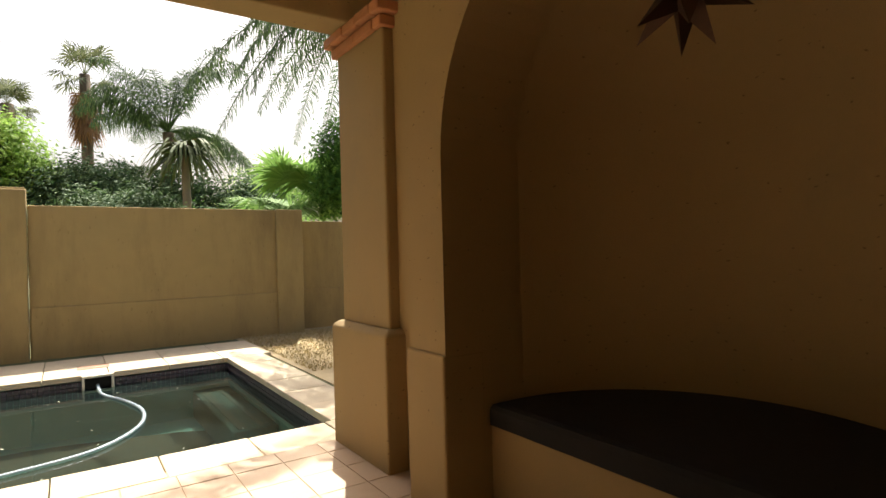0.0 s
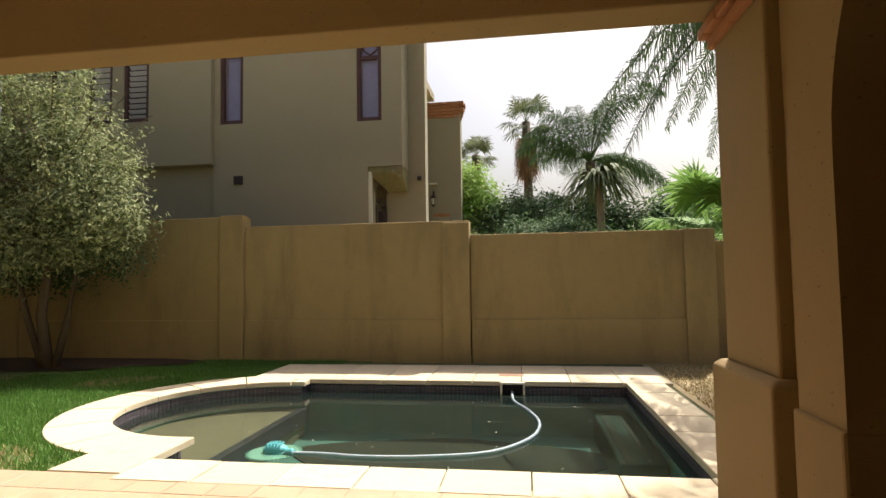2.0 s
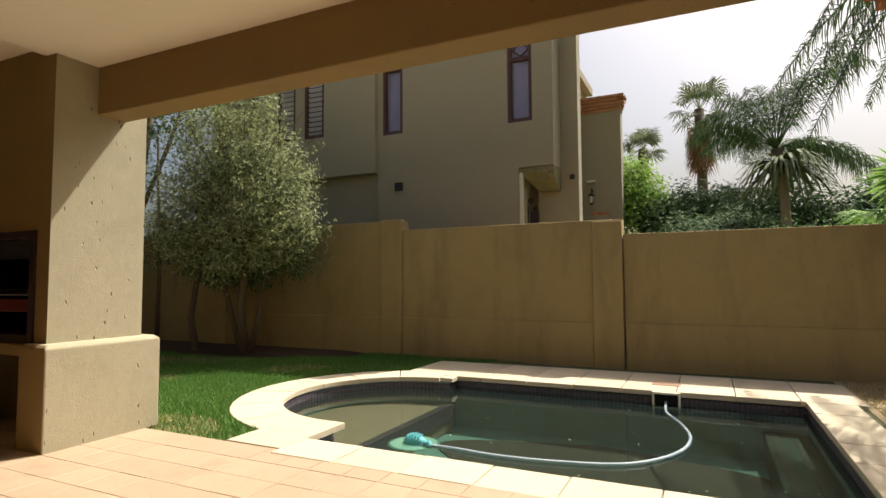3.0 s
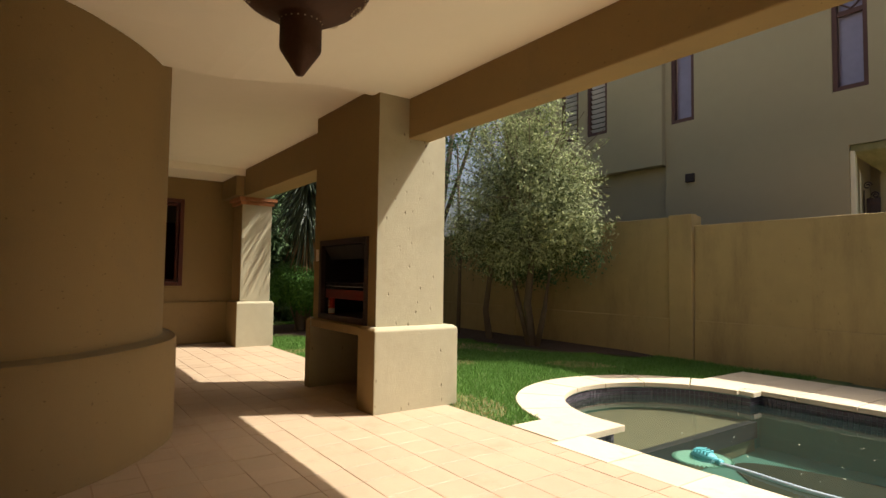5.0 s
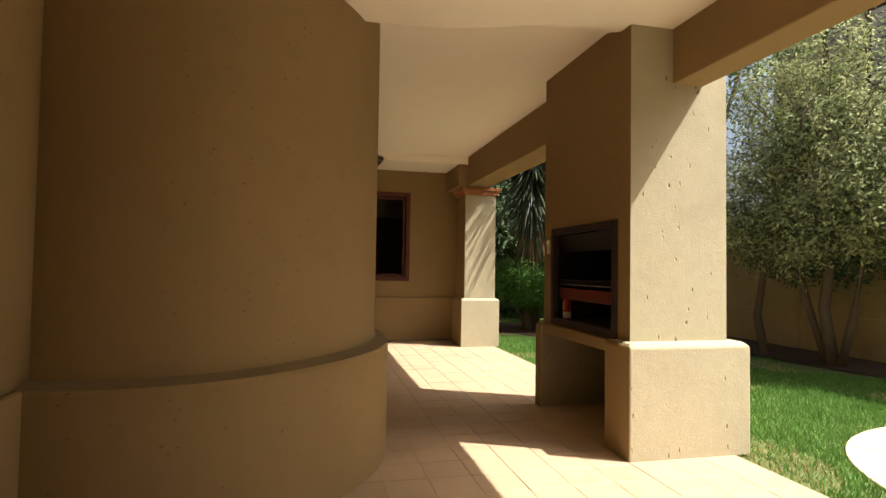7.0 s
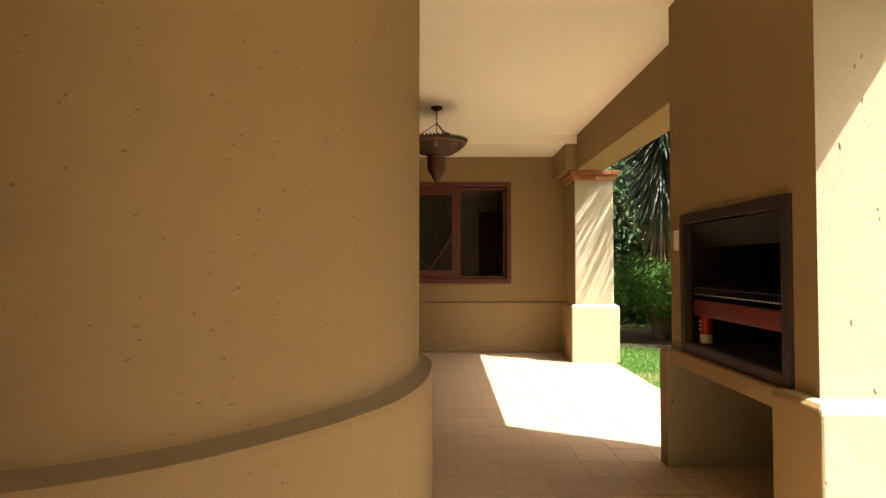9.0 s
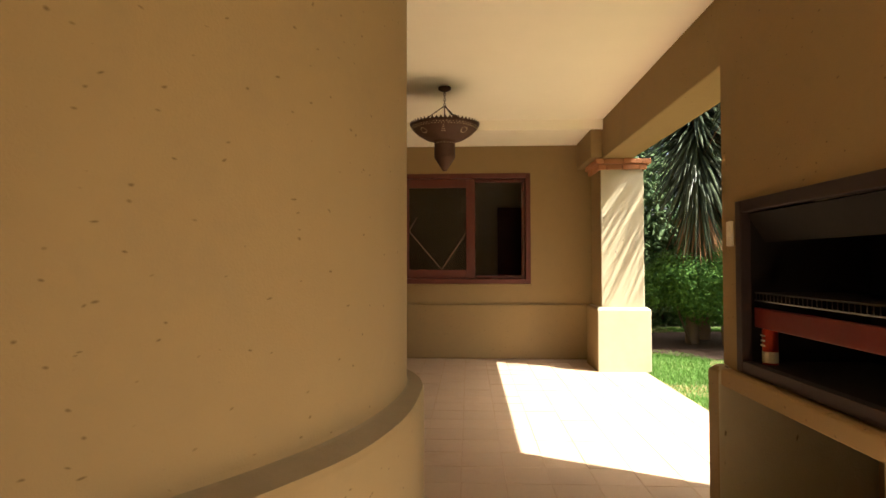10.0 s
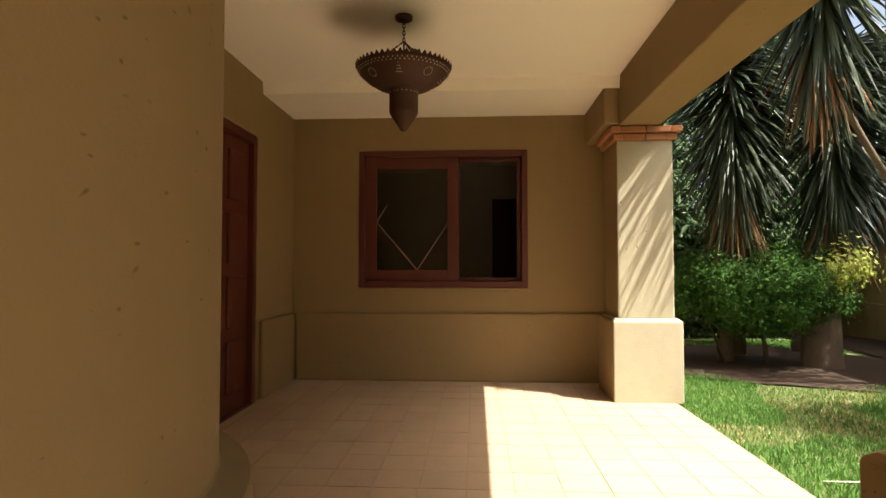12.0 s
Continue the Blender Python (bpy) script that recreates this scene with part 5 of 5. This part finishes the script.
def frond(base, heading, length, rise, droop, leaflets, leaf_len, leaf_w, hang=0.5, twist=0.0, spread=1.0):
    """One feather frond: rachis points, and leaflets as (verts, faces)."""
    h = Vector((math.cos(heading), math.sin(heading), 0))
    side = Vector((-math.sin(heading), math.cos(heading), 0))
    pts = []
    for k in range(13):
        t = k / 12
        pts.append(Vector(base) + h * length * (t - 0.18 * droop * t * t) + Vector((0, 0, length * (rise * t - droop * t * t))))
    verts, faces = [], []
    for k in range(leaflets):
        t = 0.12 + 0.88 * k / leaflets
        f = t * 12
        i = min(int(f), 11)
        p = pts[i].lerp(pts[i + 1], f - i)
        ahead = (pts[i + 1] - pts[i]).normalized()
        up = side.cross(ahead).normalized()
        for s in (-1, 1):
            L = leaf_len * math.sin(math.pi * min(1, 0.18 + 0.78 * t)) ** 0.7 * rng.uniform(0.8, 1.15)
            d = (side * s * spread * rng.uniform(0.7, 1.0) + ahead * rng.uniform(0.35, 0.75) + up * rng.uniform(-0.35, 0.45)).normalized()
            mid = p + d * L * 0.5
            tip = p + d * L * 0.95 + Vector((0, 0, -L * hang * rng.uniform(0.6, 1.3)))
            w = ahead * leaf_w / 2
            b = len(verts)
            verts += [p - w * 0.5, p + w * 0.5, mid + w, mid - w, tip]
            faces += [(b, b + 1, b + 2, b + 3), (b + 3, b + 2, b + 4)]
    return pts, verts, faces


def feather_palm(label, base, crown_z, trunk_r, fronds, material, name="feather_palm", lean=(0, 0), group=""):
    """fronds: rows of (heading, length, rise, droop, leaflets, leaflet length, width, hang)."""
    ob = thing(name, label, "palm tree", group)
    top = Vector((base[0] + lean[0], base[1] + lean[1], crown_z))
    b = Vector((base[0], base[1], -0.1))
    prof = [b.lerp(top, t) + Vector((0.03 * math.sin(9 * t), 0.03 * math.cos(7 * t), 0)) for t in [k / 10 for k in range(11)]]
    part("trunk", tube(prof, trunk_r, 14, None, 0.75), BARK, ob, "", True)
    for row in fronds:
        pts, verts, faces = frond(top, *row)
        rach = part("frond", tube(pts, 0.022, 5, None, 0.25), material, ob)
        me = bpy.data.meshes.new("leaf_fringe")
        me.from_pydata([tuple(v) for v in verts], [], faces)
        me.materials.append(material)
        link("leaf_fringe", me, rach, "", "stuff")
    return ob


def fan_leaf(base, heading, tilt, petiole, radius, blades_=22, arc_=250, droop=0.25):
    """A fan leaf on its stalk, as verts and faces."""
    h = Vector((math.cos(heading), math.sin(heading), 0))
    d = (h * math.cos(tilt) + Vector((0, 0, math.sin(tilt)))).normalized()
    side = Vector((-math.sin(heading), math.cos(heading), 0))
    hub = Vector(base) + d * petiole
    verts, faces = [], []
    w = side * 0.015
    b = Vector(base)
    verts += [b - w, b + w, hub + w * 0.6, hub - w * 0.6]
    faces.append((0, 1, 2, 3))
    up = side.cross(d)
    for k in range(blades_):
        a = radians(-arc_ / 2 + arc_ * k / (blades_ - 1))
        dd = (d * math.cos(a) + side * math.sin(a) + up * 0.12 * (k % 2)).normalized()
        ww = dd.cross(up).normalized() * radius * 0.046
        R = radius * rng.uniform(0.85, 1.05) * (0.75 + 0.25 * math.cos(a / 2))
        tip = hub + dd * R + Vector((0, 0, -R * droop * rng.uniform(0.5, 1.4)))
        q = len(verts)
        m = hub + dd * R * 0.55
        verts += [hub, m + ww, tip, m - ww]
        faces += [(q, q + 1, q + 3), (q + 1, q + 2, q + 3)]
    return verts, faces


def fan_palm(label, base, crown_z, trunk_r, count, radius, petiole, material, low=-0.6, high=1.3, skirt=0, blades_=22, name="fan_palm"):
    ob = thing(name, label, "palm tree")
    part("trunk", tube([(base[0], base[1], -0.1), (base[0] + 0.05, base[1], crown_z * 0.5), (base[0], base[1], crown_z)], trunk_r, 12, None, 0.8), BARK, ob, "", True)
    for k in range(count):
        t = rng.uniform(low, high)
        verts, faces = fan_leaf((base[0], base[1], crown_z), k * 2.399, t, petiole * rng.uniform(0.8, 1.2), radius * rng.uniform(0.8, 1.1), blades_)
        me = bpy.data.meshes.new("fan_leaf")
        me.from_pydata([tuple(v) for v in verts], [], faces)
        me.materials.append(material)
        link("fan_leaf", me, ob)
    for k in range(skirt):
        verts, faces = fan_leaf((base[0], base[1], crown_z - 0.1 - 1.3 * (k / max(skirt, 1))), k * 2.399, rng.uniform(-1.45, -0.9), petiole * 0.7, radius * 0.9, 14, 160, 0.5)
        me = bpy.data.meshes.new("dead_leaf")
        me.from_pydata([tuple(v) for v in verts], [], faces)
        me.materials.append(DEAD_LEAF)
        link("dead_leaf", me, ob)
    return ob


# giant yucca at the end of the lawn: heads of long sword leaves, brown below
def sword_leaves(foot, top, count, length, width, low, high):
    """Leaves round a stem from foot to top; their tilt runs from low at the foot to high at the top (degrees)."""
    verts, faces = [], []
    foot, top = Vector(foot), Vector(top)
    for k in range(count):
        t = rng.uniform() ** 0.8
        a = k * 2.399 + rng.uniform(-0.3, 0.3)
        tilt = radians(low + (high - low) * t + rng.uniform(-14, 14))
        L = length * rng.uniform(0.75, 1.1)
        o = foot.lerp(top, t)
        h = Vector((math.cos(a), math.sin(a), 0))
        s_ = Vector((-math.sin(a), math.cos(a), 0))
        d_ = h * math.cos(tilt) + Vector((0, 0, math.sin(tilt)))
        sag = Vector((0, 0, -L * rng.uniform(0.12, 0.42)))
        up_ = s_.cross(d_)
        b_ = len(verts)
        for u, wf in ((0.0, 0.55), (0.4, 1.0), (0.75, 0.65)):
            p = o + d_ * L * u + sag * u * u
            w = s_ * width * wf / 2
            verts += [p - w, p - up_ * width * 0.18, p + w]
        verts.append(o + d_ * L + sag)
        for q in (0, 3):
            faces += [(b_ + q, b_ + q + 1, b_ + q + 4, b_ + q + 3), (b_ + q + 1, b_ + q + 2, b_ + q + 5, b_ + q + 4)]
        faces += [(b_ + 6, b_ + 7, b_ + 9), (b_ + 7, b_ + 8, b_ + 9)]
    me = bpy.data.meshes.new("sword_leaves")
    me.from_pydata([tuple(q) for q in verts], [], faces)
    return me


yucca = thing("giant_yucca", "giant yucca with drooping sword leaves over the shrub", "yucca")
for root, foot, top, count, length, girth in (
        ((-11.3, 5.9), (-10.9, 5.85, 2.35), (-10.8, 5.8, 4.3), 760, 1.0, 0.12),
        ((-10.9, 6.95), (-11.0, 7.15, 1.95), (-10.9, 7.25, 4.3), 760, 1.0, 0.27),
        ((-9.6, 7.8), (-8.95, 5.8, 3.5), (-8.6, 5.8, 5.0), 430, 0.95, 0.05),
        ((-11.8, 6.3), (-11.7, 6.4, 3.0), (-11.7, 6.4, 5.2), 700, 1.05, 0.12),
        ((-12.2, 7.4), (-11.9, 8.3, 2.5), (-11.8, 8.5, 4.6), 700, 1.05, 0.12)):
    part("trunk", tube(smooth_line([(root[0], root[1], -0.1), (root[0], root[1], 0.35), (root[0] * 0.8 + foot[0] * 0.2, root[1] * 0.8 + foot[1] * 0.2, 1.2), foot, top], 5), girth, 12, None, 0.45), BARK, yucca, "", True)
    me = sword_leaves(foot, top, count, length, 0.055, -80, 12)
    me.materials.append(PALM_LEAF)
    link("leaf_head", me, yucca)
    me = sword_leaves(Vector(foot) - Vector((0, 0, 0.12)), Vector(foot) + Vector((0, 0, 0.25)), count // 7, length * 0.9, 0.04, -80, -58)
    me.materials.append(DEAD_LEAF)
    link("dry_leaf_skirt", me, yucca, "dry brown hanging leaves")

# queen palm behind the wall, and one overhanging from the east
rows = [(k * 2.399, rng.uniform(2.3, 3.0), rise, 0.5 + 0.32 * rise + rng.uniform(-0.05, 0.15), 70, 0.55, 0.022, 0.8) for k, rise in enumerate([0.2 + 1.5 * ((j * 0.387) % 1.0) for j in range(34)])]
feather_palm("arching feathery queen palm behind the garden wall", (3.0, 18.5), 4.85, 0.2, rows, FAR_PALM, name="queen_palm")
rows = [(k * 2.399, rng.uniform(2.7, 3.5), rng.uniform(0.2, 0.6), rng.uniform(0.55, 0.95), 150, 0.36, 0.020, 0.75) for k in range(30)]
feather_palm("feathery palm overhanging from beyond the column", (4.75, 8.5), 5.1, 0.16, rows, FAR_PALM, name="queen_palm")
rows = [(k * 2.399, rng.uniform(1.8, 2.4), rng.uniform(0.4, 0.9), rng.uniform(0.7, 1.1), 30, 0.5, 0.03, 0.8) for k in range(12)]
feather_palm("smaller feathery palm among the garden trees", (1.6, 19.5), 3.6, 0.15, rows, FAR_PALM, name="queen_palm")
# tall fan palms
fan_palm("tall shaggy fan palm with a skirt of dead leaves", (1.1, 22.0), 7.2, 0.2, 24, 0.6, 0.72, FAN_DULL, -0.6, 1.4, 34, 20)
fan_palm("tall fan palm far beyond the houses", (-1.15, 26.0), 6.9, 0.25, 22, 0.6, 0.6, FAN_DULL, -0.5, 1.3, 8)
# low fan palms against the wall
fan_palm("low bright green fan palm behind the wall", (4.6, 12.6), 2.0, 0.14, 30, 0.75, 0.95, FAN_LEAF, 0.1, 1.35, 0, 34)
fan_palm("low bright green fan palm behind the wall", (6.0, 12.2), 2.1, 0.14, 30, 0.75, 0.95, FAN_LEAF, 0.0, 1.35, 0, 34)
# tree aloe
aloe = thing("tree_aloe", "tree aloe with long drooping leaves on a pale stem", "aloe")
part("trunk", tube([(2.55, 13.2, -0.1), (2.58, 13.2, 1.9), (2.55, 13.2, 3.4)], 0.1, 10, None, 0.8), surface("pale_aloe_bark", (0.36, 0.29, 0.20), 0.9, 0.2), aloe, "", True)
for k in range(110):
    a = k * 2.399
    L, up_ = rng.uniform(1.0, 1.4), rng.uniform(-0.3, 0.95)
    h = Vector((math.cos(a), math.sin(a), 0))
    s_ = Vector((-math.sin(a), math.cos(a), 0))
    verts, faces = [], []
    for j in range(7):
        t = j / 6
        p = Vector((2.55, 13.2, 3.4 + rng.uniform(0, 0.02))) + h * L * t * (1 - 0.25 * t) + Vector((0, 0, L * (up_ * t - (0.55 + up_ * 0.75) * t * t)))
        w = s_ * 0.05 * (1 - t) ** 0.7
        verts += [p - w, p + w, p + Vector((0, 0, -0.015 * (1 - t)))]
        if j:
            b = 3 * j
            faces += [(b - 3, b, b + 1, b - 2), (b - 3, b - 1, b + 2, b), (b - 2, b + 1, b + 2, b - 1)]
    me = bpy.data.meshes.new("aloe_leaf")
    me.from_pydata([tuple(v) for v in verts], [], faces)
    me.materials.append(ALOE_LEAF)
    link("aloe_leaf", me, aloe)
# bushes behind the wall
def stem_at(x_, y_, h_):
    return [([(x_, y_, -0.1), (x_ + 0.05, y_, h_ * 0.5), (x_, y_, h_)], 0.07)]


bush("lime green leafy tree beside the far house", (-0.7, 17.5, 3.1), (0.95, 1.0, 1.45), 150, 90, 0.4, 0.14, LIME_LEAF, stem_at(-0.7, 17.5, 3.0), "tree", category="tree")
bush("dark green rounded bush behind the garden wall", (1.5, 13.8, 1.75), (1.45, 0.8, 0.8), 190, 110, 0.3, 0.11, HEDGE_LEAF, stem_at(1.6, 13.8, 1.5))
bush("dark leafy bush among the palms", (0.9, 17.0, 2.2), (1.4, 1.0, 1.5), 190, 110, 0.4, 0.14, HEDGE_LEAF, stem_at(0.9, 17.0, 2.4))
bush("mixed green shrubs behind the garden wall", (3.6, 15.5, 2.0), (2.3, 0.9, 1.3), 230, 110, 0.35, 0.13, HEDGE_LEAF, stem_at(3.9, 15.5, 2.0))
bush("pale yellow-green tree far behind the palms", (6.4, 21.0, 2.9), (1.6, 1.2, 1.4), 90, 90, 0.45, 0.16, LIME_LEAF, stem_at(7.0, 21.0, 3.0), "tree", category="tree")
bush("leafy green climber beyond the column", (5.0, 10.9, 3.0), (0.5, 0.5, 0.9), 60, 90, 0.28, 0.09, SHRUB_LEAF, stem_at(5.0, 10.9, 3.0))
bush("bright green low shrubs along the wall", (2.7, 11.2, 1.6), (1.1, 0.4, 0.35), 80, 80, 0.22, 0.09, SHRUB_LEAF, stem_at(2.7, 11.2, 1.6))
bush("grey-green bushes beside the neighbouring house", (-0.3, 13.5, 1.6), (0.6, 0.7, 0.55), 70, 80, 0.25, 0.09, SILVER_LEAF, stem_at(-0.3, 13.5, 1.5))
bush("dense dark hedge behind the big palm", (-14.3, 6.6, 2.7), (0.6, 3.2, 2.9), 560, 70, 0.4, 0.16, HEDGE_LEAF, stem_at(-14.4, 6.5, 1.6), "hedge")
# yellow agave rosette
agave = thing("agave", "small yellow-green spiky rosette above the wall", "agave")
verts, faces = [], []
for k in range(26):
    a, t = k * 2.399, rng.uniform(0.25, 1.2)
    d_ = Vector((math.cos(a) * math.cos(t), math.sin(a) * math.cos(t), math.sin(t)))
    s_ = Vector((-math.sin(a), math.cos(a), 0)) * 0.02
    b = len(verts)
    o = Vector((2.85, 10.6, 1.72))
    verts += [o - s_, o + s_, o + d_ * 0.38]
    faces.append((b, b + 1, b + 2))
me = bpy.data.meshes.new("rosette")
me.from_pydata([tuple(v) for v in verts], [], faces)
me.materials.append(YELLOW_LEAF)
link("rosette", me, agave)
part("stem", tube([(2.85, 10.6, -0.1), (2.85, 10.6, 1.74)], 0.05, 8), BARK, agave)

# taller tree above the garden wall, over the palm
bush("tall dark green tree rising over the garden wall", (-10.1, 9.75, 6.3), (2.4, 1.3, 1.7), 95, 70, 0.45, 0.12, HEDGE_LEAF,
     [([(-10.6, 9.3, -0.1), (-10.5, 9.3, 2.5), (-10.2, 9.6, 5.8)], 0.12), ([(-10.5, 9.3, 2.4), (-9.6, 9.5, 4.4), (-9.0, 9.7, 6.2)], 0.06)], "tree", category="tree")
# thin cable left lying on the lawn
cable = thing("cable", "thin white cable lying loose on the lawn", "cable")
part("cable_run", tube(smooth_line([(-6.77, 4.48, 0.03), (-6.74, 4.6, 0.04), (-6.78, 4.75, 0.035), (-6.95, 4.85, 0.04), (-7.08, 4.93, 0.03), (-7.09, 5.06, 0.035), (-7.0, 5.3, 0.03)], 6), 0.003, 6), PALE, cable, "", True)

# ---- patio tiles, one by one ----
PITCH = 0.28
floor_ob = bpy.data.objects["floor"]


def tile_mesh(w, d, h=0.016, bevel=0.0022):
    bm = block(-w / 2, w / 2, -d / 2, d / 2, -h, 0.0)
    top = [e for e in bm.edges if all(v_.co.z > -1e-5 for v_ in e.verts)]
    bmesh.ops.bevel(bm, geom=top, offset=bevel, segments=1, affect="EDGES", profile=0.5)
    me = mesh_of(bm, "tile")
    me.materials.append(TILE)
    return me


shared = [tile_mesh(PITCH - 0.003, PITCH - 0.003), tile_mesh(PITCH - 0.005, PITCH - 0.004), tile_mesh(PITCH - 0.004, PITCH - 0.005)]
rest_v, rest_f = [], []
count = 0
for i in range(-20, 27):
    for j in range(-9, 8):
        x_, y_ = -4.92 + PITCH * (i + 0.5), 2.10 + PITCH * (j + 0.5)
        if x_ > 2.5 or x_ < X_WEST - 0.1 or y_ < -0.2:
            continue
        east_cut = y_ + PITCH / 2 > 4.25 and x_ > -1.8
        dz = random.uniform(-0.0012, 0.0012)
        if -6.6 < x_ < 1.75 and y_ > 1.6 and count < 300 and not east_cut:
            ob = new("tile", shared[random.randrange(3)])
            ob.parent = floor_ob
            ob.location = (x_, y_, dz)
            count += 1
        else:
            w = PITCH / 2 - 0.002
            hi_y = min(y_ + w, 4.245) if east_cut else y_ + w
            b = len(rest_v)
            rest_v += [(x_ - w, y_ - w, dz - 0.012), (x_ + w, y_ - w, dz - 0.012), (x_ + w, hi_y, dz - 0.012), (x_ - w, hi_y, dz - 0.012)]
            e = 0.0022
            rest_v += [(x_ - w + e, y_ - w + e, dz), (x_ + w - e, y_ - w + e, dz), (x_ + w - e, hi_y - e, dz), (x_ - w + e, hi_y - e, dz)]
            rest_f += [(b + 4, b + 5, b + 6, b + 7), (b, b + 1, b + 5, b + 4), (b + 1, b + 2, b + 6, b + 5), (b + 2, b + 3, b + 7, b + 6), (b + 3, b, b + 4, b + 7)]
me = bpy.data.meshes.new("floor_tiles")
me.from_pydata(rest_v, [], rest_f)
me.materials.append(TILE)
ft = new("floor_tiles", me)
ft.parent = floor_ob
tagged(ft, "square terracotta floor tiles", "", "", "stuff")
